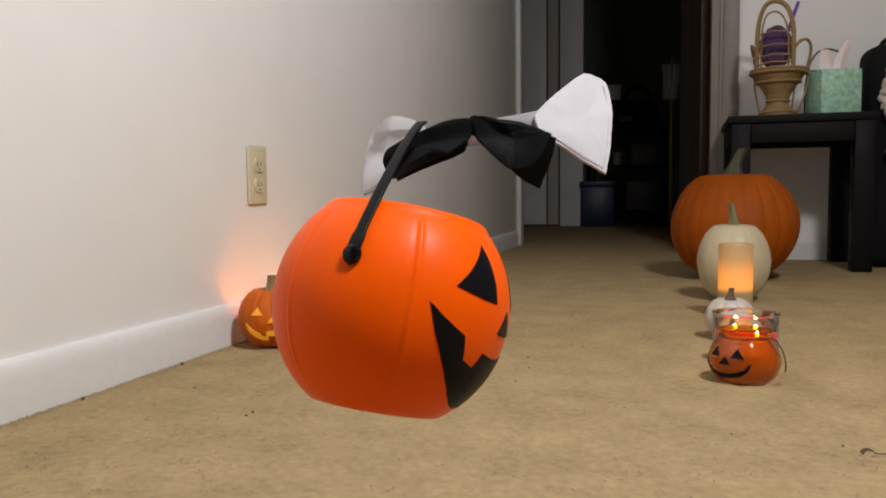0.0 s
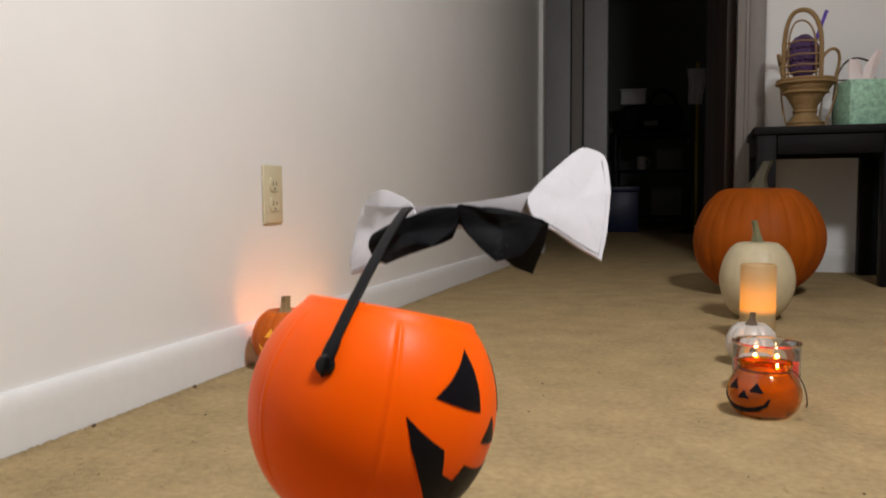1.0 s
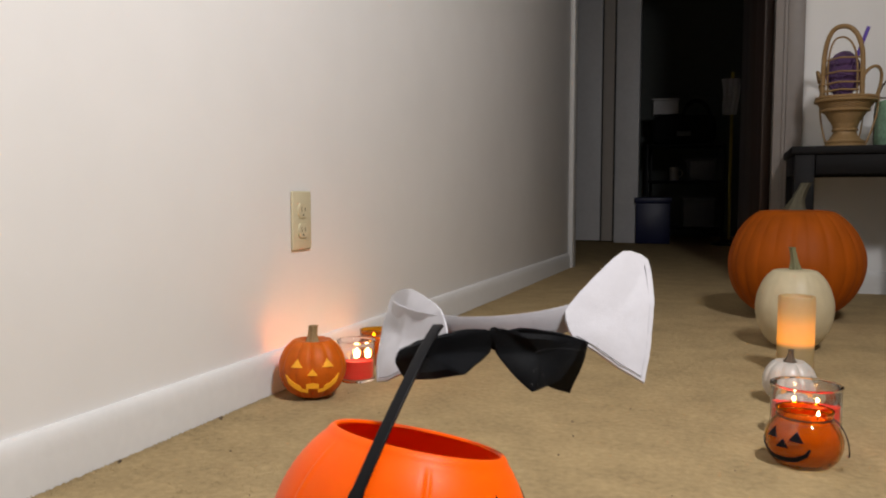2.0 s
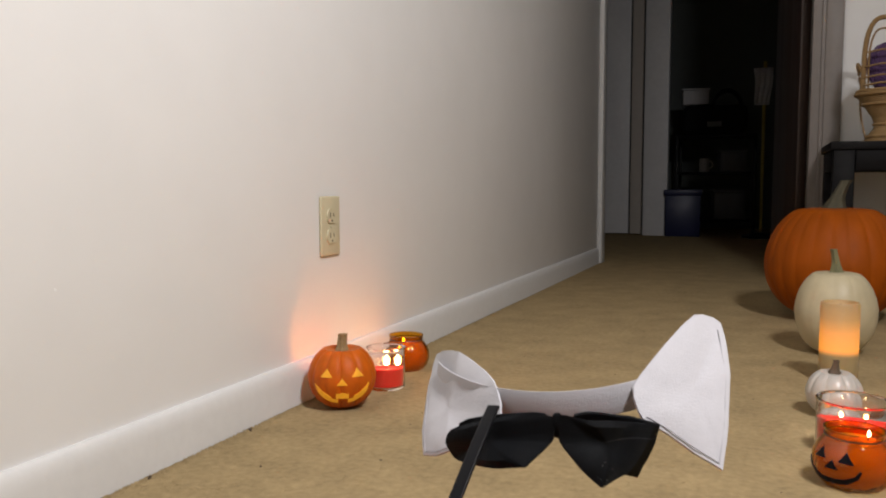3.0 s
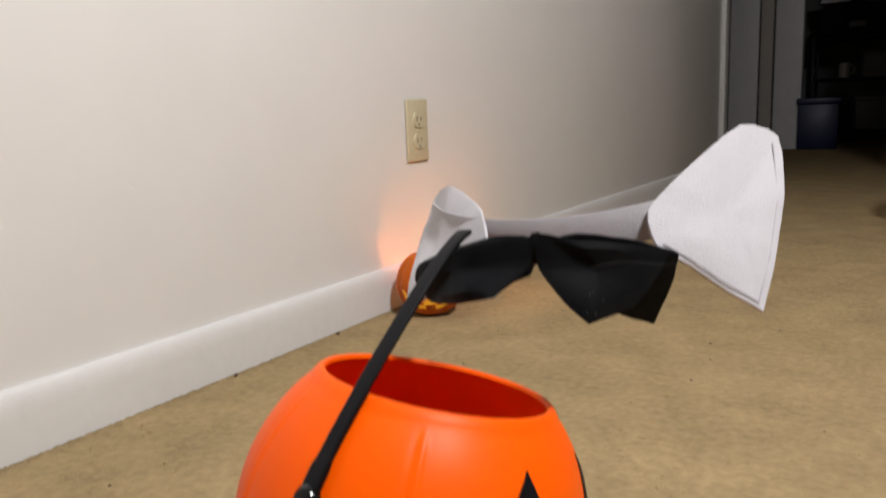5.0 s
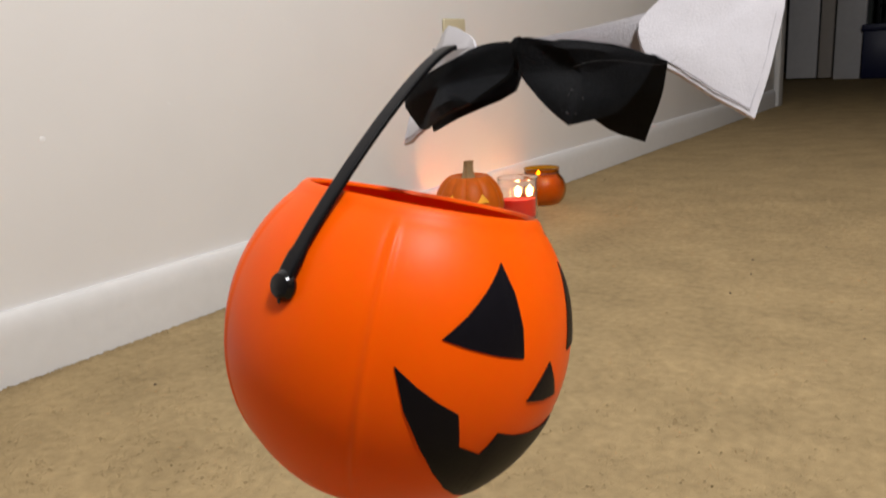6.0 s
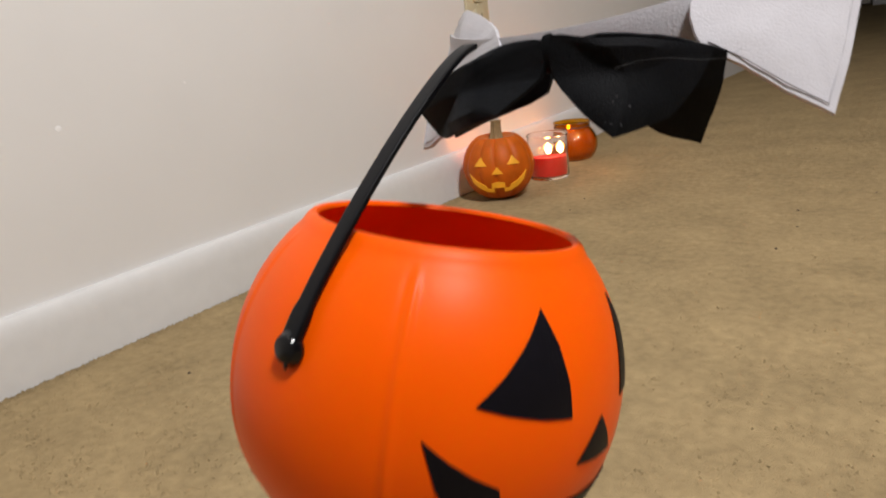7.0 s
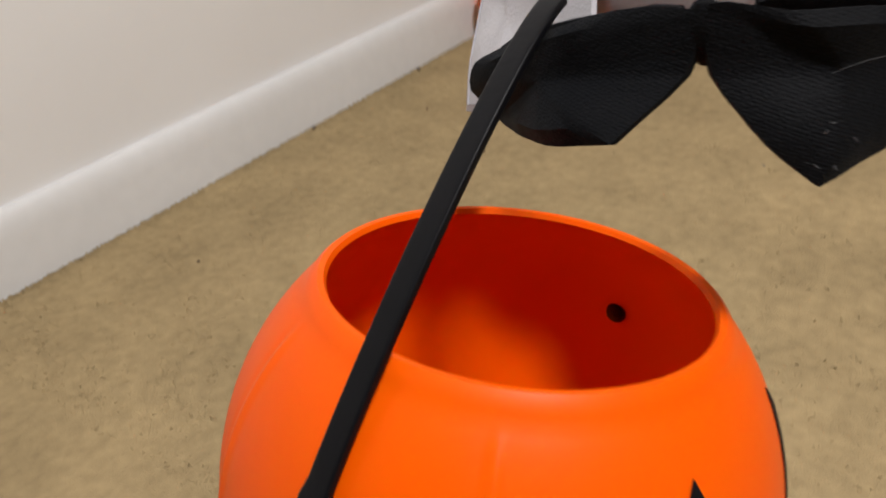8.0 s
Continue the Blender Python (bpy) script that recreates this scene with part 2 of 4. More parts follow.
def patch(outline, place, lift, steps=7):
    """A thin plate with the outline given in (angle, height), laid on a surface by place(angle, height, lift)."""
    bm = bmesh.new()
    f = bm.faces.new([bm.verts.new((a, h, 0)) for a, h in outline])
    bmesh.ops.triangulate(bm, faces=[f])
    for _ in range(steps):
        long = [e for e in bm.edges if abs(e.verts[0].co.x - e.verts[1].co.x) > 2.2 or abs(e.verts[0].co.y - e.verts[1].co.y) > 0.0025]
        if not long:
            break
        bmesh.ops.subdivide_edges(bm, edges=long, cuts=1)
        bmesh.ops.triangulate(bm, faces=bm.faces)
    flat = [v.co.copy() for v in bm.verts]
    bm.verts.ensure_lookup_table()
    for v, c in zip(bm.verts, flat):
        v.co = place(c.x, c.y, lift)
    edge = [e for e in bm.edges if e.is_boundary]
    made = bmesh.ops.extrude_edge_only(bm, edges=edge)["geom"]
    inner = {}
    bm.verts.index_update()
    new_verts = [g for g in made if isinstance(g, bmesh.types.BMVert)]
    kd = [(place(c.x, c.y, lift), place(c.x, c.y, -0.0004)) for c in flat]
    for v in new_verts:
        v.co = min(kd, key=lambda p: (p[0] - v.co).length_squared)[1]
    return bm


def rounded(pts, n=3, sharp=()):
    """A closed line through the points with soft turns, but for the sharp corners."""
    out = []
    for i, p in enumerate(pts):
        a, b, c = pts[i - 1], pts[(i + 1) % len(pts)], pts[(i + 2) % len(pts)]
        for k in range(n):
            s = k / n
            m0, m1 = (b - a) * 0.35, (c - p) * 0.35
            if i in sharp:
                m0 = (b - p) * 0.9
            if (i + 1) % len(pts) in sharp:
                m1 = (b - p) * 0.9
            out.append((2 * s ** 3 - 3 * s * s + 1) * p + (s ** 3 - 2 * s * s + s) * m0 + (3 * s * s - 2 * s ** 3) * b + (s ** 3 - s * s) * m1)
    return out


def cloth(outline, bulge, wrinkle, thick, seed=0.0, cuts=3, sharp=()):
    """A stitched cloth panel over an outline of places in space, plumped and creased, with thickness."""
    bm = bmesh.new()
    pts = rounded([Vector(p) for p in outline], 3, sharp)
    mid = sum(pts, Vector()) / len(pts)
    rim = [bm.verts.new(p) for p in pts]
    c = bm.verts.new(mid)
    for a, b in zip(rim, rim[1:] + rim[:1]):
        bm.faces.new((a, b, c))
    for _ in range(cuts - 1):
        bmesh.ops.subdivide_edges(bm, edges=bm.edges[:], cuts=1, use_grid_fill=True)
    bmesh.ops.triangulate(bm, faces=bm.faces)
    bmesh.ops.recalc_face_normals(bm, faces=bm.faces)
    bm.normal_update()
    n = Vector((0, 0, 0))
    for f in bm.faces:
        n += f.normal * f.calc_area()
    n.normalize()
    if n.y > 0:
        n = -n
    far = max((p - mid).length for p in pts)
    border = {v for e in bm.edges if e.is_boundary for v in e.verts}
    for v in bm.verts:
        d = (v.co - mid).length / far
        puff = 0.0 if v in border else bulge * (1 - d * d)
        crease = wrinkle * noise.noise(v.co * 55 + Vector((seed, 0, 0))) + 0.5 * wrinkle * noise.noise(v.co * 140 + Vector((seed, 3, 0)))
        v.co += n * (puff + crease)
    faces = bm.faces[:]
    back = bmesh.ops.duplicate(bm, geom=bm.verts[:] + bm.edges[:] + faces)["vert_map"]
    front_edges = [e for e in bm.edges if e.is_boundary and e.verts[0] in border and e.verts[1] in border]
    for v in list(border) + [u for f in faces for u in f.verts if u not in border]:
        back[v].co = v.co - n * thick
    for e in front_edges:
        a, b = e.verts
        bm.faces.new((a, b, back[b], back[a]))
    bmesh.ops.remove_doubles(bm, verts=bm.verts, dist=1e-6)
    return bm


# ---- the room ----
def carpet(x0, x1, y0, y1, step, rough):
    """A sheet of carpet with uneven pile."""
    bm = bmesh.new()
    nx, ny = max(1, round((x1 - x0) / step)), max(1, round((y1 - y0) / step))
    rows = []
    for j in range(ny + 1):
        row = []
        for i in range(nx + 1):
            x, y = x0 + (x1 - x0) * i / nx, y0 + (y1 - y0) * j / ny
            e = min(i, nx - i, j, ny - j) > 0
            z = rough * (random.random() - 0.75) + 0.0012 * noise.noise(Vector((x * 35, y * 35, 0))) if e and rough else 0.0
            row.append(bm.verts.new((x, y, z)))
        rows.append(row)
    for a, b in zip(rows, rows[1:]):
        for i in range(nx):
            bm.faces.new((a[i], a[i + 1], b[i + 1], b[i]))
    return bm


def floor_sheet():
    bm = carpet(0.0, 1.6, 0.35, 3.34, 0.0055, 0.0010)
    for x0, x1, y0, y1 in ((-0.12, 0.0, -2.5, 7.7), (1.6, 3.12, -2.5, 7.7), (0.0, 1.6, -2.5, 0.35), (0.0, 1.6, 3.34, 7.7), (-1.7, -0.12, 4.05, 7.7)):
        vs = [bm.verts.new(c) for c in ((x0, y0, 0), (x1, y0, 0), (x1, y1, 0), (x0, y1, 0))]
        bm.faces.new(vs)
    return bm


BACK = 3.34
setting("floor", floor_sheet(), M_CARPET, "tan cut-pile carpet, slightly worn, wall to wall", "carpet")
left_wall = box(-0.12, 0.0, -2.5, 4.05, 0, 2.4, 0.002)
for wy, wz, wr in ((0.592, 0.246, 0.0036), (0.753, 0.270, 0.0022)):
    bmesh.ops.create_icosphere(left_wall, subdivisions=3, radius=wr, matrix=Matrix.Translation((0, wy, wz)) @ Matrix.Diagonal((0.10, 1, 1, 1)))
setting("wall_left", left_wall, M_WALL, "off-white painted plain wall with small bumps", "wall")
setting("wall_back", box(1.02, 3.12, BACK, BACK + 0.12, 0, 2.4), M_WALL, "off-white painted wall behind the black table", "wall")
setting("wall_header", box(0.0, 1.02, BACK, BACK + 0.12, 2.06, 2.4), M_WALL, "off-white wall above the doorway", "wall")
# right and rear walls are unseen additions; their beige sets the bounce light
setting("wall_right", box(3.0, 3.12, -2.5, BACK, 0, 2.4), M_BEIGE, "unseen wall added to close the room, beige to tune bounce light", "wall")
setting("wall_rear", box(-0.12, 3.12, -2.62, -2.5, 0, 2.4), M_BEIGE, "unseen wall added to close the room, beige to tune bounce light", "wall")
setting("ceiling", box(-1.8, 3.12, -2.62, 7.7, 2.4, 2.5), M_CEIL, "white painted ceiling", "ceiling", smooth=False)
# far room walls carry the gloom in their colour
setting("wall_far", box(-1.7, 3.12, 7.6, 7.7, 0, 2.4), M_SHADEWALL, "wall beyond the doorway, the room's dimness put into its grey", "wall")
setting("wall_far_left", box(-1.8, -1.7, 4.05, 7.7, 0, 2.4), M_SHADEWALL, "wall of the dark room, dimness put into its grey", "wall")
setting("wall_far_right", box(2.2, 2.3, BACK + 0.12, 7.6, 0, 2.4), M_SHADEWALL, "wall of the dark room, dimness put into its grey", "wall")
setting("wall_far_return", box(-1.7, -0.12, 3.95, 4.05, 0, 2.4), M_SHADEWALL, "wall of the dark room, dimness put into its grey", "wall")


def skirting(length, height, thick):
    """A skirting board along +y, its back at x = 0, with a rounded top edge."""
    prof = [(0, 0), (thick, 0), (thick, height - 0.028), (thick - 0.0007, height - 0.019), (thick - 0.0022, height - 0.011), (thick - 0.0045, height - 0.005), (thick - 0.0075, height - 0.001), (thick - 0.010, height), (0, height)]
    bm = bmesh.new()
    n = max(2, int(length / 0.05))
    rows = []
    for j in range(n + 1):
        y = length * j / n
        rows.append([bm.verts.new((x + (0.0006 * noise.noise(Vector((y * 6, z * 9, 2))) if x else 0), y, z)) for x, z in prof])
    for a, b in zip(rows, rows[1:]):
        for i in range(len(prof)):
            k = (i + 1) % len(prof)
            bm.faces.new((a[i], a[k], b[k], b[i]))
    bm.faces.new(rows[0])
    bm.faces.new(rows[-1][::-1])
    return bm


base = setting("baseboard", skirting(6.44, 0.077, 0.013), M_TRIM, "white glossy painted wooden baseboard with rounded top", "baseboard")
base.matrix_world = pose(0, -2.48, 0)
base2 = setting("baseboard_back", skirting(1.98, 0.085, 0.013), M_TRIM, "white painted baseboard behind the table", "baseboard")
base2.matrix_world = pose(1.02, BACK, 0, 0, 0, -90)

setting("trim_left", box(0.0005, 0.024, 3.965, 4.05, 0, 2.06, 0.004), M_TRIM, "white painted trim at the end of the plain wall", "trim")

# doorway: jamb and casing at the right of the opening
door_trim = tagged(new("door_frame"), "taupe painted wooden door casing with a stepped jamb", "door frame", kind="structure")
part("jamb", box(0.925, 1.02, BACK - 0.002, BACK + 0.14, 0, 2.06, 0.003), M_TAUPE, door_trim)
part("casing", box(0.968, 1.028, BACK - 0.020, BACK - 0.002, 0, 2.10, 0.004), M_TAUPE, door_trim)
part("stop_bead", box(0.955, 0.970, BACK - 0.012, BACK - 0.002, 0, 2.08, 0.003), M_TAUPE, door_trim)
part("head_casing", box(0.0, 0.925, BACK - 0.018, BACK + 0.13, 2.02, 2.06, 0.003), M_TAUPE, door_trim)


def dark_door():
    ob = tagged(new("door_1"), "dark brown wooden door standing open into the dark room", "door", kind="structure")
    ob.matrix_world = pose(0.925, BACK + 0.16, 0.01, 0, 0, 96)
    part("door_leaf", box(0.0, 0.76, 0.0, 0.036, 0, 2.02, 0.003), M_DARKDOOR, ob)
    return ob


dark_door()


def grey_door():
    ob = tagged(new("door_2"), "grey-white panelled door leaf ajar in the far dark room", "door", kind="structure")
    ob.matrix_world = pose(-0.42, 6.30, 0.012)
    part("door_leaf", box(0.0, 0.20, 0.0, 0.036, 0, 2.0, 0.003), M_GREYDOOR, ob)
    part("door_edge", box(0.215, 0.30, -0.02, 0.03, 0, 2.0, 0.004), M_BEIGE, ob, "brownish beige edge strip")
    part("casing", box(0.315, 0.50, -0.035, 0.04, -0.012, 2.06, 0.006), M_GREYDOOR, ob)
    return ob


grey_door()


def outlet():
    ob = thing("wall_outlet", 0.0, 1.375, 0.316, 90, "ivory plastic duplex wall outlet with cover plate", "outlet")
    ob.matrix_world = pose(0.0, 1.375, 0.316, 0, 0, 90)
    plate = box(-0.035, 0.035, -0.006, -0.0002, -0.0575, 0.0575, 0.0035, 3)
    part("cover_plate", plate, M_IVORY, ob)
    for dz in (-0.0195, 0.0195):
        r = lathe([(0, 0), (0.0172, 0), (0.0172, 0.0018), (0.0165, 0.0026), (0, 0.0026)], 28)
        for v in r.verts:
            v.co.y = max(-0.0135, min(0.0135, v.co.y))
        bmesh.ops.transform(r, matrix=pose(0, -0.006, dz, 90), verts=r.verts)
        sock = part("receptacle", r, M_IVORY, ob)
        for dx, w, h in ((-0.0062, 0.0012, 0.0046), (0.0062, 0.0012, 0.0038)):
            part("slot", box(dx - w, dx + w, -0.0089, -0.0084, dz + 0.002 - h, dz + 0.002 + h), M_SLOT, sock, smooth=False)
        g = lathe([(0, 0), (0.0023, 0), (0.0023, 0.0006), (0, 0.0006)], 12)
        bmesh.ops.transform(g, matrix=pose(0, -0.0084, dz - 0.0085, 90), verts=g.verts)
        part("ground_hole", g, M_SLOT, sock)
    sc = lathe([(0, 0), (0.0032, 0), (0.0030, 0.0012), (0, 0.0016)], 16)
    bmesh.ops.transform(sc, matrix=pose(0, -0.006, 0, 90), verts=sc.verts)
    part("screw", sc, M_IVORY, ob)


outlet()

# ---- the hanging pumpkin bucket ----
B_TOP, B_AXIS = Vector((0.6802, 0.3479, 0.2661)), Vector((0.1172, 0.2338, 0.9652)).normalized()
B_U = B_AXIS.cross(Vector((0, 1, 0))).normalized()
B_V = B_AXIS.cross(B_U)
B_R, B_A, B_S, B_H = 0.0514, 0.0528, 0.0392, 0.0832


def bucket_radius(s):
    return B_R * math.sqrt(max(1e-6, 1 - ((s - B_S) / B_A) ** 2))


def on_bucket(deg, s, lift=0.0):
    """A place on the bucket's wall, s below the rim at an angle about its axis."""
    a, r = radians(deg), bucket_radius(s) + lift
    return B_TOP - B_AXIS * s + (B_U * math.cos(a) + B_V * math.sin(a)) * r


def bucket_shell():
    """Outer wall, rolled rim, inner wall; raised seams every sixty degrees."""
    segs, n, thick = 480, 40, 0.0014
    bm = bmesh.new()
    prof = [(bucket_radius(B_H * i / n), B_H * i / n, 1) for i in range(n + 1)]
    rim = [(bucket_radius(0.0028) - 0.0001, 0.0028, 0), (bucket_radius(0.0016) + 0.0005, 0.0018, 0), (bucket_radius(0.0006) + 0.0006, 0.0004, 0), (bucket_radius(0) + 0.0002, -0.0005, 0), (bucket_radius(0) - 0.0009, -0.0004, 0)]
    inner = [(bucket_radius(B_H * i / n) - thick, B_H * i / n + 0.0006, 0) for i in range(n)]
    base = [(0.0, B_H - 0.0035, 0), (prof[-1][0] * 0.72, B_H - 0.0035, 0), (prof[-1][0] * 0.9, B_H + 0.0002, 0)]
    prof = base + [p for p in prof[::-1] if p[1] > 0.003] + rim + inner + [(0.0, B_H - 0.004, 0)]
    rows = []
    for r, s, seam in prof:
        if r < 1e-6:
            rows.append([bm.verts.new(B_TOP - B_AXIS * s)])
            continue
        row = []
        for k in range(segs):
            deg = 360 * k / segs
            d = (deg - 57.5 + 30) % 60 - 30
            q = r
            if seam:
                fade = min(1.0, max(0.0, (s - 0.004) / 0.003), max(0.0, (B_H - 0.004 - s) / 0.01))
                fade *= abs(deg - 177.5) > 20
                q += fade * (0.00060 * math.exp(-(d / 1.3) ** 2) - 0.00022 * math.exp(-((d + 2.6) / 1.3) ** 2))
            a = radians(deg)
            row.append(bm.verts.new(B_TOP - B_AXIS * s + (B_U * math.cos(a) + B_V * math.sin(a)) * q))
        rows.append(row)
    for a, b in zip(rows, rows[1:]):
        for k in range(segs):
            j = (k + 1) % segs
            if len(a) == 1:
                bm.faces.new((a[0], b[k], b[j]))
            elif len(b) == 1:
                bm.faces.new((a[k], a[j], b[0]))
            else:
                bm.faces.new((a[k], a[j], b[j], b[k]))
    return bm


def bucket():
    ob = tagged(new("pumpkin_bucket"), "orange plastic jack-o'-lantern treat bucket hanging by its black handle", "bucket")
    shell = part("shell", bucket_shell(), M_ORANGE, ob, "glossy orange plastic shell with moulded seams")
    c = 175.5
    eye = [(154.5, 0.0100), (148, 0.0170), (142, 0.0230), (135.0, 0.0292), (143, 0.0308), (153, 0.0322), (162.2, 0.0328), (161.2, 0.0250), (158.6, 0.0170)]
    nose = [(175.5, 0.0345), (171, 0.0395), (167.0, 0.0446), (175.5, 0.0452), (184, 0.0446), (180, 0.0395)]
    half = [(123.3, 0.0370), (130, 0.0412), (137, 0.0448), (143.5, 0.0474), (140.8, 0.0505), (138.6, 0.0540), (147, 0.0568), (155.5, 0.0594), (157.5, 0.0565), (159.3, 0.0530), (167, 0.0545), (c, 0.0550)]
    low = [(c, 0.0775), (167, 0.0772), (159, 0.0755), (150, 0.0715), (142, 0.0655), (135, 0.0580), (128, 0.0480)]
    mouth = half + [(2 * c - a, h) for a, h in half[-2::-1]] + [(2 * c - a, h) for a, h in low[:0:-1]] + low
    mirror = [(2 * c - a, h) for a, h in eye]
    for name, outline in (("eye", eye), ("eye", mirror), ("nose", nose), ("mouth", mouth)):
        part(name, patch([(a + 1.5, h) for a, h in outline], on_bucket, 0.00035), M_BLACKPAINT, shell, "matt black painted " + name)
    pts = bezier(on_bucket(88, 0.0245, 0.0018), (0.6797, 0.2993, 0.2684), (0.6846, 0.3455, 0.3080), (0.6822, 0.3640, 0.3095), 30)
    pts = [on_bucket(88, 0.0290, 0.0010), on_bucket(88, 0.0268, 0.0014)] + pts
    strap = tube(pts, lambda s: 0.0004 if s < 0.02 else 0.0010 if s < 0.05 else 0.0028 if s < 0.21 else 0.0023, 24, 0.34, side=(1, -0.12, 0.0), square=0.35)
    handle = part("handle", strap, M_BLACKPLASTIC, ob, "black flat plastic strap handle")
    for deg, s, lift, sign in ((88, 0.0245, 0.0004, 1), (268, 0.0245, -0.0014, -1)):
        b = 1.0 if sign > 0 else 0.62
        k = lathe([(0, -0.003), (0.0016 * b, -0.003), (0.0016 * b, 0), (0.0037 * b, 0), (0.0040 * b, 0.0010 * b), (0.0031 * b, 0.0025 * b), (0.0012 * b, 0.0030 * b), (0, 0.0031 * b)], 24)
        p = on_bucket(deg, s, lift)
        out = (on_bucket(deg, s, 0.01) - on_bucket(deg, s, 0.0)).normalized() * sign
        bmesh.ops.transform(k, matrix=Matrix.Translation(p) @ out.to_track_quat("Z", "Y").to_matrix().to_4x4(), verts=k.verts)
        part("rivet", k, M_RIVET, handle if sign > 0 else ob)


bucket()


# ---- bow tie and collar ----
def bow_tie():
    ob = tagged(new("bow_tie"), "black twill bow tie worn with a white collar", "bow tie")
    right = [(0.7088, 0.3585, 0.311), (0.719, 0.361, 0.3095), (0.727, 0.367, 0.3085), (0.739, 0.383, 0.304), (0.7365, 0.379, 0.297), (0.732, 0.371, 0.2895), (0.7245, 0.3565, 0.2875), (0.718, 0.3555, 0.293), (0.7098, 0.3575, 0.3015)]
    rear = [(0.713, 0.366, 0.309), (0.728, 0.376, 0.308), (0.7405, 0.388, 0.302), (0.7375, 0.391, 0.292), (0.7315, 0.394, 0.2785), (0.724, 0.384, 0.2835), (0.715, 0.370, 0.296)]
    left = [(0.7070, 0.3585, 0.310), (0.695, 0.360, 0.3095), (0.683, 0.362, 0.306), (0.672, 0.364, 0.302), (0.664, 0.366, 0.298), (0.661, 0.367, 0.292), (0.663, 0.372, 0.2845), (0.673, 0.363, 0.2865), (0.686, 0.352, 0.2905), (0.699, 0.347, 0.2945), (0.7060, 0.3570, 0.3015)]
    rear_left = [(0.700, 0.370, 0.307), (0.680, 0.372, 0.304), (0.664, 0.375, 0.298), (0.6645, 0.377, 0.2830), (0.678, 0.372, 0.288), (0.700, 0.370, 0.296)]
    for name, pts, bulge, seed, sharp in (("wing", right, 0.0022, 1.0, (3, 6)), ("back_wing", rear, 0.001, 4.0, (2, 4)), ("wing", left, 0.0026, 7.0, (9,)), ("back_wing", rear_left, 0.001, 9.0, (3,))):
        part(name, cloth(pts, bulge, 0.0010, 0.0013, seed, 3, sharp), M_TIE, ob)
    knot = bmesh.new()
    bmesh.ops.create_uvsphere(knot, u_segments=24, v_segments=16, radius=1)
    for v in knot.verts:
        w = 1 + 0.08 * noise.noise(v.co * 3)
        v.co = Vector((0.7079, 0.3597, 0.3068)) + Vector((0.0030 * v.co.x * w, 0.0017 * v.co.y * w, 0.0046 * v.co.z * w))
    part("knot", knot, M_TIE, ob)
    hair = bezier((0.7245, 0.3585, 0.3025), (0.735, 0.365, 0.307), (0.742, 0.373, 0.2985), (0.7455, 0.381, 0.3035), 24)
    rnd = random.Random(5)
    for _ in range(7):
        at = Vector((0.7225, 0.3548, 0.2935)) + Vector((rnd.uniform(-0.004, 0.006), 0, rnd.uniform(-0.004, 0.004)))
        at.y = 0.3548 + 0.5 * (at.x - 0.7225)
        tip = at + Vector((rnd.uniform(-1, 1), -0.2, rnd.uniform(-1, 1))) * 0.0007
        part("lint", tube([at, at.lerp(tip, 0.5) + Vector((0, -0.0002, 0)), tip], 0.00006, 5), M_LINT, ob)
    part("stray_thread", tube(hair, 0.000035, 5), M_THREAD, ob, "pale stray thread")


def collar():
    ob = tagged(new("shirt_collar"), "white cotton shirt collar with pointed wings and stitched edges", "collar")
    right = [(0.7335, 0.389, 0.304), (0.743, 0.391, 0.2985), (0.753, 0.393, 0.2915), (0.7625, 0.396, 0.2855), (0.7635, 0.408, 0.299), (0.7630, 0.424, 0.316), (0.7585, 0.440, 0.334), (0.748, 0.432, 0.338), (0.736, 0.410, 0.325), (0.729, 0.395, 0.314)]
    left = [(0.678, 0.384, 0.301), (0.668, 0.383, 0.291), (0.656, 0.383, 0.283), (0.649, 0.386, 0.279), (0.641, 0.391, 0.2765), (0.6355, 0.402, 0.284), (0.631, 0.418, 0.297), (0.631, 0.430, 0.312), (0.650, 0.412, 0.318), (0.672, 0.393, 0.312)]
    for pts, seed, sharp in ((right, 2.0, (3,)), (left, 5.0, (4,))):
        wing = part("collar_wing", cloth(pts, 0.0015, 0.0007, 0.0011, seed, 3, sharp), M_COLLAR, ob)
        mid = sum((Vector(p) for p in pts), Vector()) / len(pts)
        line = [Vector(p).lerp(mid, 0.10) + Vector((0, -0.0012, 0)) for p in pts[:7]]
        part("seam", tube(line, 0.00020, 6), M_STITCH, wing)
    band = bezier((0.636, 0.420, 0.305), (0.668, 0.376, 0.302), (0.720, 0.378, 0.304), (0.746, 0.415, 0.316), 24)
    part("band", tube(band, 0.006, 12, 0.13, side=(0, 0, 1)), M_COLLAR, ob)


collar()
bow_tie()


# ---- pumpkins ----
def flame_mesh(height, radius):
    return lathe([(0, 0), (radius * 0.7, height * 0.12), (radius, height * 0.3), (radius * 0.7, height * 0.6), (radius * 0.25, height * 0.88), (0, height)], 16)


def candle_flame(parent, x, y, z, height, power, holder=None):
    w = part("wick", tube([(x, y, z - 0.006), (x, y, z + 0.001), (x + 0.001, y, z + 0.004)], 0.0009, 6), M_WICK, parent)
    f = flame_mesh(height, height * 0.24)
    bmesh.ops.translate(f, verts=f.verts, vec=(x, y, z + 0.001))
    fl = part("flame", f, M_FLAME, parent, "small bright candle flame")
    fl.visible_shadow = False
    here = (holder or parent).matrix_world @ Vector((x, y, z + height * 0.6))
    lamp("candle_light", "POINT", Matrix.Translation(here), power, FLAME, height * 0.3)


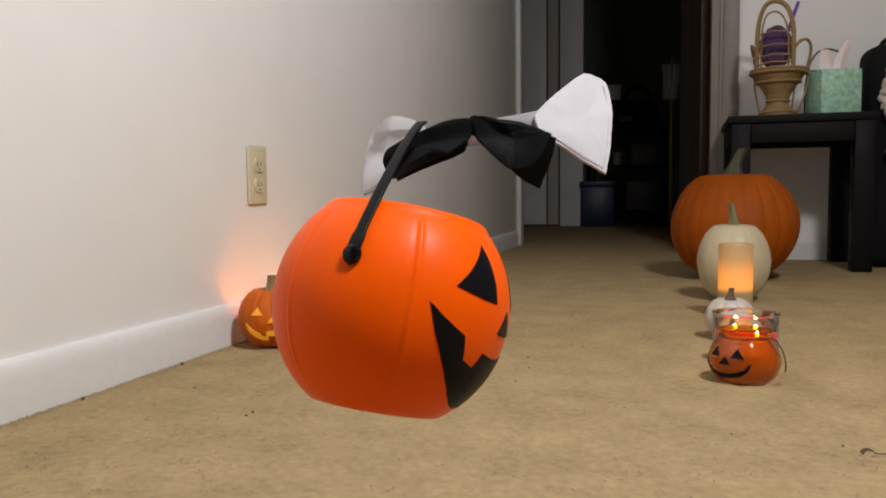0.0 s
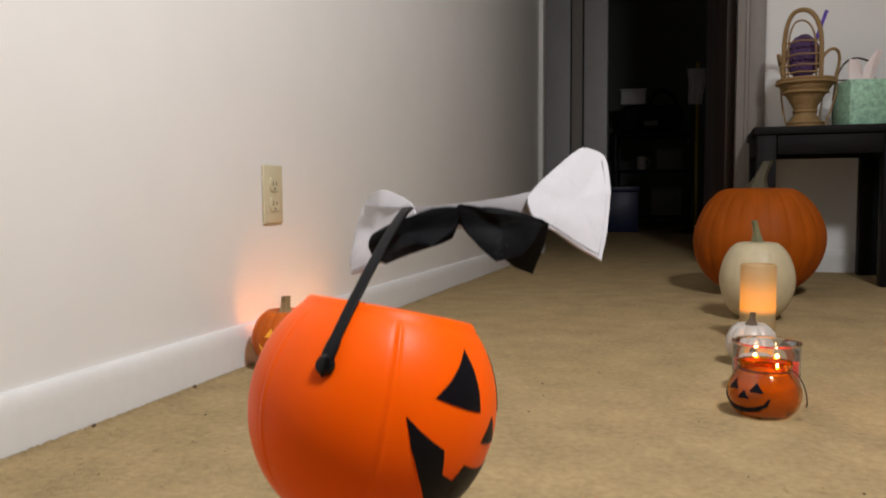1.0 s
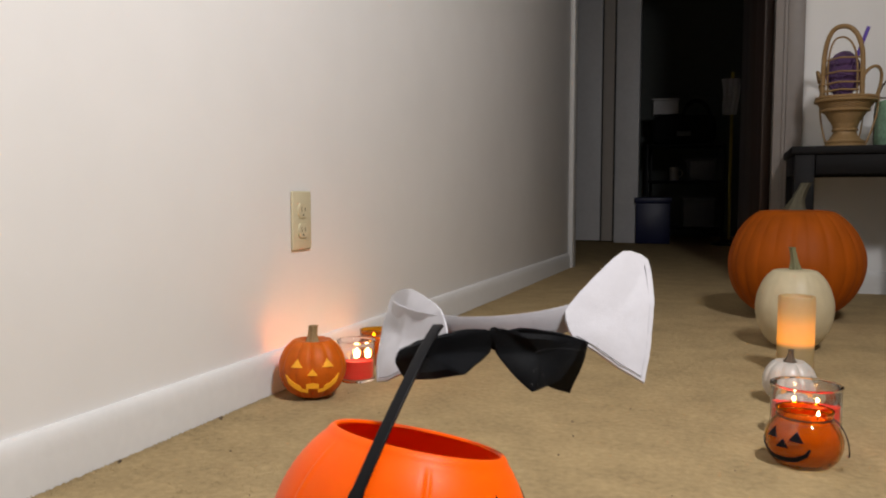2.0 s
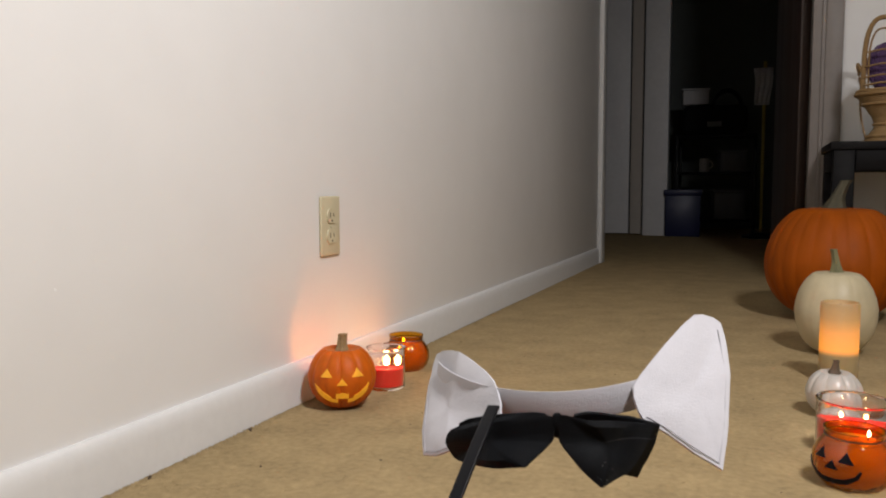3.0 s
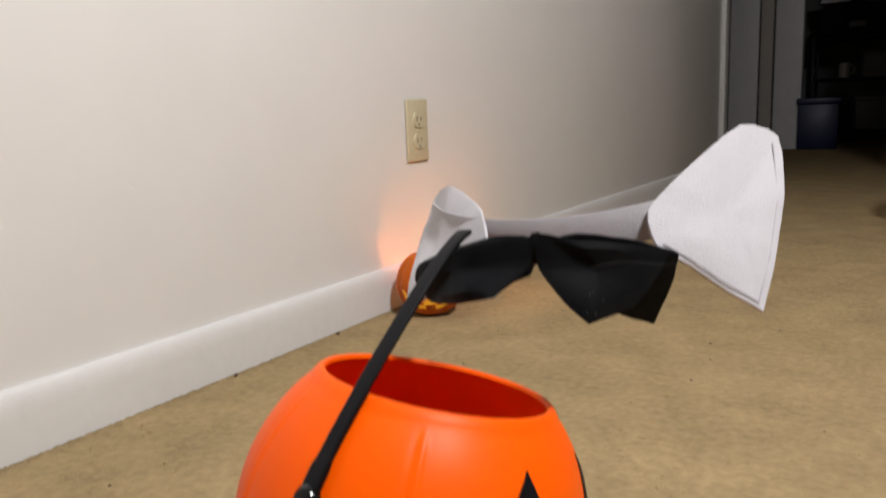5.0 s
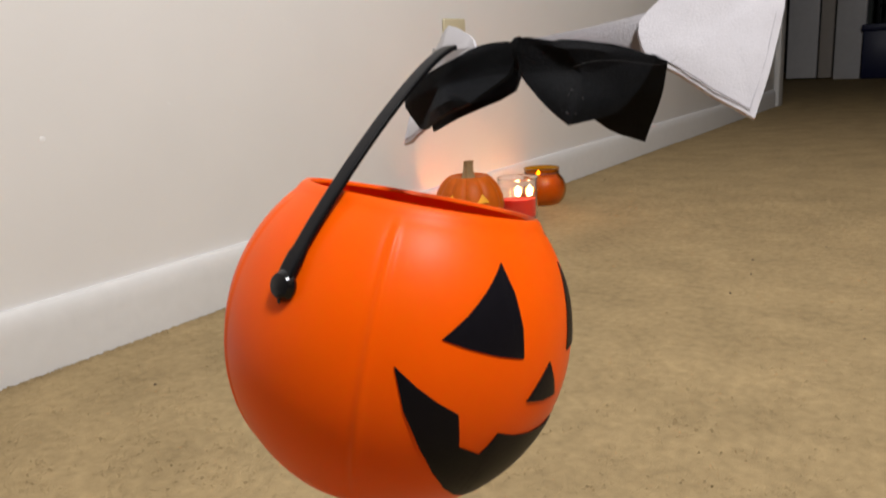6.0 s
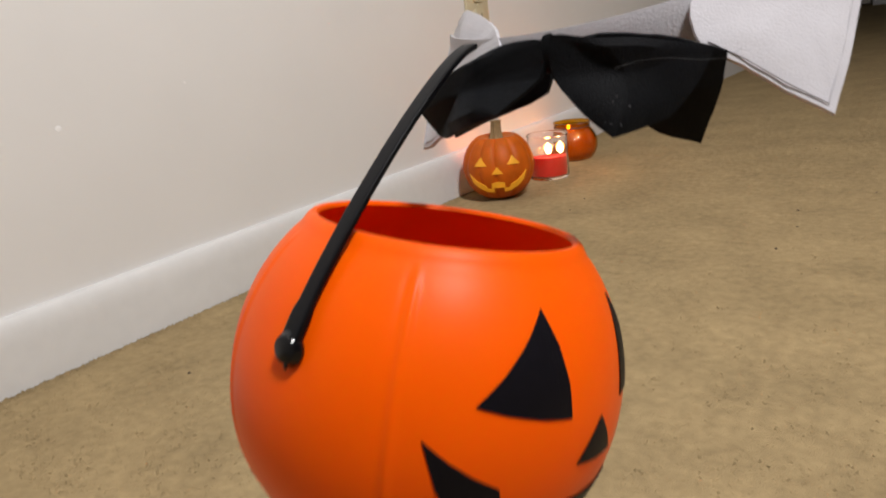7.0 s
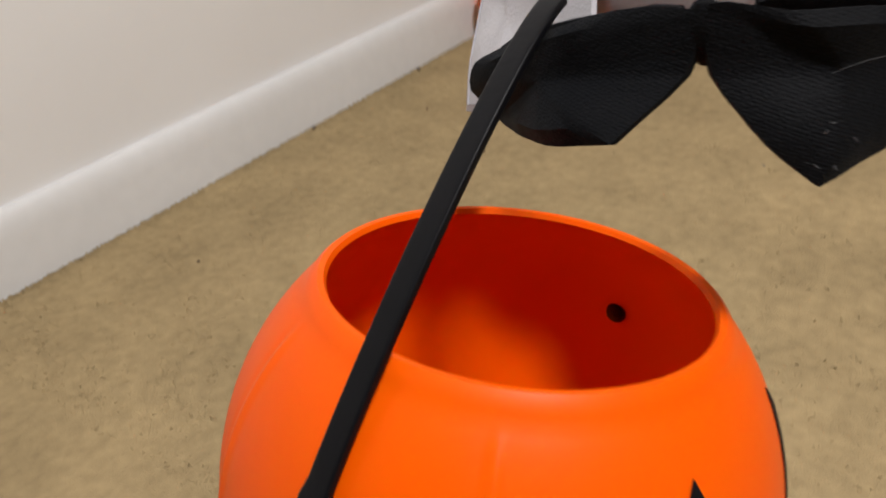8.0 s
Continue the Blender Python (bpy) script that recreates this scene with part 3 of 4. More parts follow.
def jack_lantern():
    """Small craft pumpkin with a lit carved face, against the skirting."""
    R, H = 0.0605, 0.112
    ob = thing("jack_o_lantern", 0.087, 1.271, 0.0, 0, "small orange craft jack-o'-lantern, lit from inside, against the baseboard", "jack-o'-lantern")
    ob.matrix_world = pose(0.087, 1.271, 0.0, 0, 0, -60)
    rind = pumpkin_body(R, H, 11, 0.10, 132, 40, 0.10, 0.015, 1.0, 0.1)
    gone = []
    for f in rind.faces:
        c = f.calc_center_median()
        turn = (math.degrees(math.atan2(c.y, c.x)) - 222 + 180) % 360 - 180
        if (turn / 37) ** 2 + ((c.z - 0.078) / 0.025) ** 2 < 1:
            gone.append(f)
    bmesh.ops.delete(rind, geom=gone, context="FACES")
    body = part("rind", rind, M_JACK, ob, "orange craft foam rind, open at the back towards the wall")
    body.modifiers.new("thickness", "SOLIDIFY").thickness = 0.004
    tea = lathe([(0, 0.007), (0.019, 0.007), (0.019, 0.021), (0.017, 0.022), (0.016, 0.020), (0, 0.020)], 28)
    cup = part("tea_light", tea, M_WAXPALE, ob, "small tea light inside")
    candle_flame(cup, -0.007, -0.013, 0.024, 0.016, 0.20, ob)

    def lay(deg, h, lift):
        # 0 degrees looks along the face's own axis
        z = 2 * h / H - 1
        s = max(0.0, 1 - abs(z) ** (2 / 1.1)) ** 0.5
        r = R * s ** 0.75 * 0.985 + lift
        a = radians(deg)
        return Vector((r * math.cos(a), r * math.sin(a), h))

    eye = [(16, 0.066), (38, 0.065), (27, 0.080)]
    nose = [(-9, 0.052), (9, 0.052), (0, 0.064)]
    mouth = [(-50, 0.052), (-44, 0.047), (-34, 0.038), (-22, 0.0325), (-20, 0.0275), (-12, 0.0265), (-11, 0.0365), (0, 0.0385), (11, 0.0365), (12, 0.0265), (20, 0.0275), (22, 0.0325), (34, 0.038), (44, 0.047), (50, 0.052),
             (46, 0.036), (36, 0.027), (22, 0.0205), (11, 0.0190), (10, 0.0275), (-8, 0.0280), (-9, 0.0190), (-22, 0.0205), (-36, 0.027), (-46, 0.036)]
    for name, o in (("eye_cutout", eye), ("eye_cutout", [(-a, h) for a, h in eye[::-1]]), ("nose_cutout", nose), ("mouth_cutout", mouth)):
        part(name, patch(o, lay, 0.0018), M_GLOW, body, "glowing yellow carved opening")
    part("stem", stem((0, 0, H * 0.90), 0.030, 0.0125, 0.0075, (0.003, 0.002)), M_CRAFTSTEM, ob)


jack_lantern()


def big_pumpkin():
    ob = thing("large_pumpkin", 0.966, 2.59, 0.0, 20, "large orange ribbed pumpkin with a thick curved stem", "pumpkin", "pumpkins on the carpet")
    part("rind", pumpkin_body(0.190, 0.342, 25, 0.030, 240, 56, 0.05, 0.05, 2.0, 0.06), M_PUMPKIN, ob)
    part("stem", stem((-0.004, 0.0, 0.318), 0.088, 0.036, 0.014, (0.030, -0.006), 5), M_STEM, ob)


def white_pumpkin():
    ob = thing("white_pumpkin", 0.935, 2.085, 0.0, 50, "cream-white smooth pumpkin with a thin green stem", "pumpkin", "pumpkins on the carpet")
    part("rind", pumpkin_body(0.0885, 0.198, 12, 0.022, 132, 44, 0.04, 0.03, 5.0, 0.16), M_WHITEPUMP, ob)
    part("stem", stem((0, 0, 0.186), 0.058, 0.016, 0.0068, (-0.008, 0.004), 5), M_GREENSTEM, ob)


def small_white_pumpkin():
    ob = thing("small_white_pumpkin", 0.893, 1.535, 0.0, 10, "small white ceramic pumpkin with a dark stem", "pumpkin", "pumpkins on the carpet")
    part("rind", pumpkin_body(0.0445, 0.081, 9, 0.12, 108, 36, 0.10, 0.02, 8.0, 0.0), M_CERAMIC, ob)
    part("stem", stem((0, 0, 0.072), 0.024, 0.012, 0.0045, (0.002, 0.0), 5), M_DARKSTEM, ob)


big_pumpkin()
white_pumpkin()
small_white_pumpkin()


# ---- candles ----
def glass_jar(name, x, y, radius, height, wax_height, wax, label, flames, power, tall):
    ob = thing(name, x, y, 0.0, 0, label, "candle", "red jar candles")
    t = 0.0025
    prof = [(0, 0), (radius * 0.93, 0), (radius, 0.004), (radius, height - 0.004), (radius + 0.0015, height - 0.002), (radius + 0.001, height), (radius - t, height), (radius - t - 0.0005, height - 0.004), (radius - t, 0.007), (radius * 0.9, 0.005), (0, 0.005)]
    g = part("jar", lathe(prof, 56), M_GLASS, ob, "clear glass jar")
    g.visible_shadow = False
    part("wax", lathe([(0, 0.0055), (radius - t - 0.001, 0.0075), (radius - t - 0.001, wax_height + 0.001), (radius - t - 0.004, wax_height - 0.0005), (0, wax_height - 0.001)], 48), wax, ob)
    for fx, fy in flames:
        candle_flame(ob, fx, fy, wax_height + 0.004, tall, power)


glass_jar("red_candle", 0.101, 1.416, 0.0370, 0.080, 0.041, M_WAXRED_GLOW, "lit red wax candle in a clear glass jar beside the jack-o'-lantern", ((0.000, 0.002), (0.020, 0.010)), 0.055, 0.024)
glass_jar("red_candle", 0.904, 1.338, 0.050, 0.081, 0.054, M_WAXRED_GLOW, "lit red candle in a clear glass jar behind the pumpkin jar", ((-0.016, 0.0), (0.016, 0.004)), 0.08, 0.010)


def pillar_candle():
    ob = thing("pillar_candle", 0.919, 1.78, 0.0, 0, "cream flameless pillar candle glowing orange near its top", "candle")
    R, H = 0.0355, 0.163
    m = M_WAXPALE
    n = m.node_tree.nodes
    l = m.node_tree.links
    co = n.new("ShaderNodeTexCoord")
    sep = n.new("ShaderNodeSeparateXYZ")
    l.new(co.outputs["Object"], sep.inputs[0])
    cr = n.new("ShaderNodeValToRGB")
    cr.color_ramp.elements[0].position, cr.color_ramp.elements[0].color = 0.058, (0.02, 0.02, 0.02, 1)
    cr.color_ramp.elements[1].position, cr.color_ramp.elements[1].color = 0.070, (1, 1, 1, 1)
    for at, v in ((0.105, 0.68), (0.132, 0.25), (0.16, 0.10)):
        e = cr.color_ramp.elements.new(at)
        e.color = (v, v, v, 1)
    l.new(sep.outputs["Z"], cr.inputs["Fac"])
    b = n["Principled BSDF"]
    mul = n.new("ShaderNodeMath")
    mul.operation = "MULTIPLY"
    mul.inputs[1].default_value = 0.9
    l.new(cr.outputs["Color"], mul.inputs[0])
    b.inputs["Emission Color"].default_value = (1.0, 0.28, 0.006, 1)
    l.new(mul.outputs[0], b.inputs["Emission Strength"])
    part("wax", lathe([(0, 0), (R * 0.97, 0), (R, 0.003), (R, H - 0.004), (R - 0.002, H), (R - 0.006, H - 0.001), (R - 0.009, H - 0.010), (0, H - 0.014)], 56), m, ob)
    part("wick", tube([(0, 0, H - 0.014), (0.0005, 0, H - 0.004)], 0.001, 6), M_WICK, ob)


pillar_candle()


def pumpkin_jar(x, y, turn, label, power):
    """Amber glass votive shaped like a pumpkin, with a painted face and a wire handle."""
    ob = thing("pumpkin_candle_jar", x, y, 0.0, turn, label, "candle jar", "amber candle jars")
    k, q = 0.87, 0.765
    outer = [(0.000, 0.0), (0.036, 0.0), (0.043, 0.003), (0.0525, 0.016), (0.0575, 0.034), (0.0570, 0.050), (0.0520, 0.066), (0.0440, 0.079), (0.0400, 0.084), (0.0395, 0.090), (0.0425, 0.096), (0.0425, 0.0985)]
    outer = [(a * k, b * q) for a, b in outer]
    inner = [(max(0.0, r - 0.0025), z) for r, z in outer[::-1]][:-2] + [(0.029, 0.005), (0.0, 0.005)]

    def lobe(a, i):
        return 1 - 0.018 * (1 - abs(math.sin(5 * a))) ** 2 if 2 <= i <= 8 or 15 <= i <= 20 else 1.0

    glass = part("jar", lathe(outer + inner, 120, lobe), M_AMBER, ob, "amber glass")
    glass.visible_shadow = False
    zs, rs = [z for r, z in outer[1:]], [r for r, z in outer[1:]]

    def lay(deg, h, lift):
        r = float(np.interp(h, zs, rs)) * (1 - 0.018 * (1 - abs(math.sin(5 * radians(deg)))) ** 2) + lift
        return Vector((r * math.cos(radians(deg)), r * math.sin(radians(deg)), h))

    eye = [(10, 0.0545), (33, 0.0525), (21, 0.0715)]
    nose = [(-10, 0.0395), (11, 0.0405), (1, 0.0555)]
    mouth = [(-50, 0.046), (-44, 0.036), (-30, 0.0270), (-14, 0.0235), (4, 0.0235), (20, 0.027), (34, 0.035), (40, 0.045), (43, 0.0430), (38, 0.029), (24, 0.0185), (4, 0.0140), (-14, 0.0140), (-32, 0.018), (-48, 0.030), (-54, 0.044)]
    for name, o in (("eye", eye), ("eye", [(-a, h) for a, h in eye[::-1]]), ("nose", nose), ("mouth", mouth)):
        part(name, patch([(a, h * q) for a, h in o], lay, 0.0006), M_BLACKPAINT, glass, "black painted " + name)
    # wax with its own orange emission in place of candlelight shining through
    part("wax", lathe([(0, 0.0055), (0.029, 0.006), (0.042, 0.0155), (0.0455, 0.027), (0.0450, 0.040), (0.041, 0.0475), (0.0335, 0.0560), (0.0315, 0.0590), (0.029, 0.0600), (0, 0.0590)], 48), M_WAXORANGE_GLOW, ob)
    candle_flame(ob, -0.016, 0.010, 0.0625, 0.009, power)
    ring = [(0.0358 * math.cos(a), 0.0358 * math.sin(a), 0.0665) for a in (2 * math.pi * k / 40 for k in range(41))]
    part("neck_wire", tube(ring, 0.0010, 6), M_WIRE, ob)
    drop = bezier((0.0, 0.0362, 0.0665), (0.026, 0.062, 0.058), (0.030, 0.060, 0.018), (0.0, 0.0545, 0.020), 20)
    part("wire_handle", tube([pose(0, 0, 0, 0, 0, 24) @ p for p in drop], 0.0010, 6), M_WIRE, ob)


pumpkin_jar(0.892, 1.208, -127, "amber glass pumpkin candle jar with black painted face and wire handle", 0.13)
pumpkin_jar(0.074, 1.565, 130, "amber glass candle jar glowing behind the red candle at the wall", 0.08)


# ---- black side table and what stands on it ----
TOPZ = 0.530


def side_table():
    ob = thing("side_table", 1.19, 3.075, 0.0, 0, "black-stained wooden side table with square legs", "table")
    part("tabletop", box(-0.225, 0.24, -0.225, 0.235, TOPZ - 0.026, TOPZ, 0.003), M_BLACKWOOD, ob)
    for y in (-0.215, 0.205):
        part("apron", box(-0.150, 0.166, y, y + 0.018, TOPZ - 0.092, TOPZ - 0.0265, 0.001), M_BLACKWOOD, ob)
    for x in (-0.207, 0.207):
        part("apron", box(x - 0.009, x + 0.009, -0.150, 0.160, TOPZ - 0.092, TOPZ - 0.0265, 0.001), M_BLACKWOOD, ob)
    for x in (-0.215, 0.168):
        for y in (-0.218, 0.165):
            part("leg", box(x, x + 0.062, y, y + 0.062, 0, TOPZ - 0.0265, 0.003), M_BLACKWOOD, ob)


side_table()


def peacock_chair():
    """Small wicker doll's chair with an hourglass base, round seat and hooped back."""
    ob = thing("wicker_doll_chair", 1.150, 3.02, TOPZ, 0, "small wicker peacock chair with woven hourglass base", "doll chair")
    ob.matrix_world = pose(1.140, 3.03, TOPZ, 0, 0, 156)
    prof = [(0.066, 0.0), (0.063, 0.010), (0.050, 0.030), (0.037, 0.048), (0.034, 0.062), (0.042, 0.085), (0.060, 0.115), (0.078, 0.140), (0.090, 0.158), (0.0, 0.160)]
    rows = [(float(np.interp(z, [p[1] for p in prof[:9]], [p[0] for p in prof[:9]])), z) for z in (0.158 * i / 44 for i in range(45))]
    body = part("woven_base", lathe(rows + [(0.0, 0.158)], 72, lambda a, i: 1 + 0.035 * math.sin(18 * a + math.pi * (i % 2))), M_WICKER, ob)
    for z, r in ((0.004, 0.067), (0.022, 0.058), (0.062, 0.036), (0.128, 0.071), (0.160, 0.093), (0.170, 0.090)):
        ring = [(r * math.cos(a), r * math.sin(a), z) for a in (2 * math.pi * k / 36 for k in range(37))]
        part("cane_band", tube(ring, 0.0055, 8), M_WICKER, ob)

    def hoop(w, h, lean, r, n=28):
        pts = []
        for k in range(n + 1):
            f = k / n
            a = math.pi * f
            pts.append((-w * math.copysign(abs(math.cos(a)) ** 0.8, math.cos(a)) * (1 + 0.16 * math.sin(2 * a) * (f < 0.5)), 0.040 + lean * math.sin(a) ** 0.8, 0.165 + h * math.sin(a) ** 0.62))
        return tube(pts, r, 8)

    part("back_hoop", hoop(0.061, 0.236, 0.026, 0.0080), M_WICKER, ob)
    part("inner_hoop", hoop(0.046, 0.200, 0.030, 0.0032), M_WICKER, ob)
    for z, w in ((0.190, 0.056), (0.215, 0.059), (0.250, 0.060), (0.295, 0.059)):
        part("back_cane", tube([(-w, 0.052, z), (0, 0.070, z + 0.004), (w, 0.052, z)], 0.0032, 6), M_WICKER, ob)
    for s in (-1, 1):
        arm = bezier((s * 0.066, 0.045, 0.235), (s * 0.090, 0.040, 0.285), (s * 0.118, -0.055, 0.285), (s * 0.084, -0.030, 0.168), 20)
        part("arm", tube(arm, 0.0052, 8), M_WICKER, ob)
    part("seat", lathe([(0, 0.166), (0.080, 0.166), (0.090, 0.163), (0.090, 0.170), (0.078, 0.174), (0, 0.173)], 48), M_WICKER, ob)
    for s in (-1, 1):
        part("side_cane", tube(bezier((s * 0.092, -0.03, 0.20), (s * 0.100, -0.03, 0.13), (s * 0.080, -0.02, 0.06), (s * 0.060, -0.01, 0.006), 14), 0.0034, 6), M_WICKER, ob)
    for k in range(3):
        part("front_cane", tube(bezier((0.04 - 0.04 * k, -0.07, 0.16), (0.05 - 0.04 * k, -0.075, 0.10), (0.045 - 0.04 * k, -0.06, 0.05), (0.04 - 0.03 * k, -0.055, 0.005), 12), 0.0028, 6), M_WICKER, ob)


peacock_chair()


def yarn_ball():
    ob = thing("yarn_ball", 1.130, 3.035, TOPZ + 0.174, -24, "dark purple yarn ball resting on the doll's chair", "yarn ball")
    core = bmesh.new()
    bmesh.ops.create_uvsphere(core, u_segments=28, v_segments=20, radius=1)
    for v in core.verts:
        v.co = Vector((0.056 * v.co.x, 0.034 * v.co.y, 0.078 + 0.076 * v.co.z)) * (1 + 0.03 * noise.noise(v.co * 4))
    ball = part("core", core, M_PURPLE, ob)
    for k in range(9):
        t = pose(0, 0, 0.075, 40 * k, 25 * k + 10, 33 * k)
        ring = [(t @ Vector((0.052 * math.cos(a), 0.052 * math.sin(a), 0.0))) for a in (2 * math.pi * j / 30 for j in range(31))]
        ring = [Vector((p.x * 1.09, p.y * 0.68, 0.078 + (p.z - 0.075) * 1.46)) for p in ring]
        part("strand", tube(ring, 0.0032, 6), M_PURPLE, ball)
    pen = tube([(0.040, 0.0, 0.13), (0.072, 0.005, 0.228)], 0.006, 10)
    part("crochet_hook", pen, M_PEN, ob, "violet plastic hook")


yarn_ball()


def tissue_box():
    ob = thing("tissue_box", 1.312, 3.0, TOPZ, 16, "mint green glitter tissue box with a tissue pulled out", "tissue box")
    part("carton", box(-0.068, 0.068, -0.062, 0.062, 0, 0.154, 0.0025), M_MINT, ob)
    part("opening", box(-0.030, 0.030, -0.012, 0.012, 0.1532, 0.1552, 0.0008), M_SLOT, ob)
    for x0, lean, h, w in ((-0.020, -0.012, 0.078, 0.022), (0.016, 0.034, 0.108, 0.017)):
        bm = bmesh.new()
        rows = []
        for i in range(13):
            f = i / 12
            c = Vector((x0 + lean * f ** 1.4, 0.004 * math.sin(5 * f), 0.150 + h * f))
            rad = w * (1 - 0.45 * f ** 2.2)
            rows.append([bm.verts.new(c + Vector((math.cos(a), 0.45 * math.sin(a), 0.10 * math.sin(3 * a + x0 * 90) * f)) * rad * (1 + 0.28 * math.sin(4 * a + 3 * f + x0 * 50))) for a in (2 * math.pi * k / 28 for k in range(28))])
        for a, b in zip(rows, rows[1:]):
            for k in range(28):
                bm.faces.new((a[k], a[(k + 1) % 28], b[(k + 1) % 28], b[k]))
        t = part("tissue", bm, M_TISSUE, ob, "crumpled pale pink tissue")
        t.modifiers.new("thickness", "SOLIDIFY").thickness = 0.0008


tissue_box()


def wire_stand():
    ob = thing("wire_stand", 1.300, 3.135, TOPZ, 0, "dark wire hoop stand behind the tissue box", "stand")
    part("hoop", tube(bezier((-0.055, 0, 0.004), (-0.075, 0, 0.30), (0.02, 0, 0.27), (0.075, 0, 0.225), 20), 0.0035, 8), M_WIRE, ob)
    part("cross_wire", tube([(-0.060, 0, 0.180), (0.0, 0, 0.176), (0.075, 0, 0.182)], 0.0030, 8), M_WIRE, ob)
    part("foot", box(-0.075, 0.075, -0.02, 0.02, 0, 0.006, 0.002), M_WIRE, ob)


wire_stand()


def black_bag():
    ob = thing("black_bag", 1.458, 3.10, 0.0, 0, "black padded fabric bag standing beside the table", "bag")
    bm = box(-0.035, 0.20, -0.09, 0.09, 0.0, 0.778, 0.055, 5)
    bmesh.ops.subdivide_edges(bm, edges=bm.edges[:], cuts=2, use_grid_fill=True)
    for v in bm.verts:
        v.co += Vector((0.012, 0.012, 0)) * noise.noise(v.co * 8)
    part("body", bm, M_FABRICBLACK, ob)
    part("top_strap", tube(bezier((0.02, 0, 0.773), (0.03, 0, 0.818), (0.13, 0, 0.818), (0.15, 0, 0.773), 14), 0.010, 8, 0.4), M_FABRICBLACK, ob)


black_bag()


def fleece():
    """A curly cream scarf hung over the bag."""
    ob = thing("fleece_scarf", 1.450, 2.985, 0.0, 0, "curly cream fleece scarf hanging beside the table", "scarf")
    rnd = random.Random(4)
    bm = bmesh.new()
    for i in range(90):
        s = i / 89
        c = Vector((0.045 + 0.018 * math.sin(9 * s) + rnd.uniform(-0.012, 0.012), 0.0 + rnd.uniform(-0.02, 0.02), 0.40 + 0.37 * s))
        made = bmesh.ops.create_icosphere(bm, subdivisions=2, radius=rnd.uniform(0.010, 0.019), matrix=Matrix.Translation(c))["verts"]
        for v in made:
            v.co += (v.co - c) * 0.35 * noise.noise(v.co * 160)
    part("pile", bm, M_FLUFF, ob)


fleece()


# ---- dark room beyond the doorway ----
def shelf_rack():
    ob = thing("shelf_rack", 0.40, 6.85, 0.0, 0, "dark metal shelf rack crowded with things in the dark room", "shelf")
    for x in (-0.30, 0.30):
        for y in (-0.16, 0.16):
            part("post", box(x - 0.012, x + 0.012, y - 0.012, y + 0.012, 0, 0.80, 0.002), M_BLACKPLASTIC, ob)
    for z in (0.10, 0.48, 0.78):
        part("shelf", box(-0.288, 0.288, -0.17, 0.17, z, z + 0.02, 0.002), M_BLACKPLASTIC, ob)


def duffel_bag():
    ob = thing("duffel_bag", 0.38, 6.80, 0.801, 6, "black duffel bag with an arched handle on the shelf rack", "bag")
    bm = box(-0.25, 0.25, -0.14, 0.14, 0.0, 0.24, 0.06, 4)
    bmesh.ops.subdivide_edges(bm, edges=bm.edges[:], cuts=2, use_grid_fill=True)
    for v in bm.verts:
        v.co += Vector((0.01, 0.01, 0.02 * (v.co.z > 0.02))) * noise.noise(v.co * 9)
    part("body", bm, M_FABRICBLACK, ob)
    part("handle", tube(bezier((-0.02, -0.05, 0.20), (0.0, -0.07, 0.40), (0.18, -0.07, 0.40), (0.21, -0.05, 0.20), 20), 0.020, 10, 0.5), M_FABRICBLACK, ob)
    part("grey_patch", box(-0.06, 0.05, -0.146, -0.137, 0.06, 0.10, 0.002), M_GREYPLASTIC, ob)


def storage(name, x, y, z, w, d, h, mat, label):
    ob = thing(name, x, y, z, 8, label, "box", "storage boxes")
    part("tub", box(-w / 2, w / 2, -d / 2, d / 2, 0, h * 0.88, 0.008), mat, ob)
    part("lid", box(-w / 2 - 0.01, w / 2 + 0.01, -d / 2 - 0.01, d / 2 + 0.01, h * 0.88 + 0.001, h, 0.006), mat, ob)


def mug():
    ob = thing("mug", 0.315, 6.74, 0.5, 0, "pale ceramic mug on the shelf rack", "mug")
    part("cup", lathe([(0, 0), (0.032, 0), (0.038, 0.01), (0.038, 0.11), (0.034, 0.11), (0.034, 0.012), (0, 0.01)], 28), M_CERAMIC, ob)
    part("handle", tube(bezier((0.036, 0, 0.09), (0.075, 0, 0.09), (0.075, 0, 0.03), (0.036, 0, 0.03), 12), 0.006, 8), M_CERAMIC, ob)


def coat_stand():
    ob = thing("garment_pole", 0.755, 6.3, 0.0, 0, "thin yellow-green pole with a pale cloth hung on it", "pole")
    part("pole", tube([(0, 0, 0.03), (0, 0, 1.30)], 0.012, 10), M_YELLOWPOLE, ob)
    part("base", lathe([(0, 0), (0.13, 0), (0.13, 0.015), (0.03, 0.035), (0, 0.04)], 28), M_BLACKPLASTIC, ob)
    bm = bmesh.new()
    rows = []
    for i in range(13):
        f = i / 12
        rows.append([bm.verts.new(((k / 16 - 0.5) * (0.13 - 0.03 * f) - 0.012 + 0.006 * math.sin(5 * f), -0.03 + 0.012 * math.sin(k * 1.3 + 2 * f), 1.25 - 0.27 * f)) for k in range(17)])
    for a, b in zip(rows, rows[1:]):
        for k in range(16):
            bm.faces.new((a[k], a[k + 1], b[k + 1], b[k]))
    t = part("cloth", bm, M_PALECLOTH, ob, "pale grey hanging cloth")
    t.modifiers.new("thickness", "SOLIDIFY").thickness = 0.003


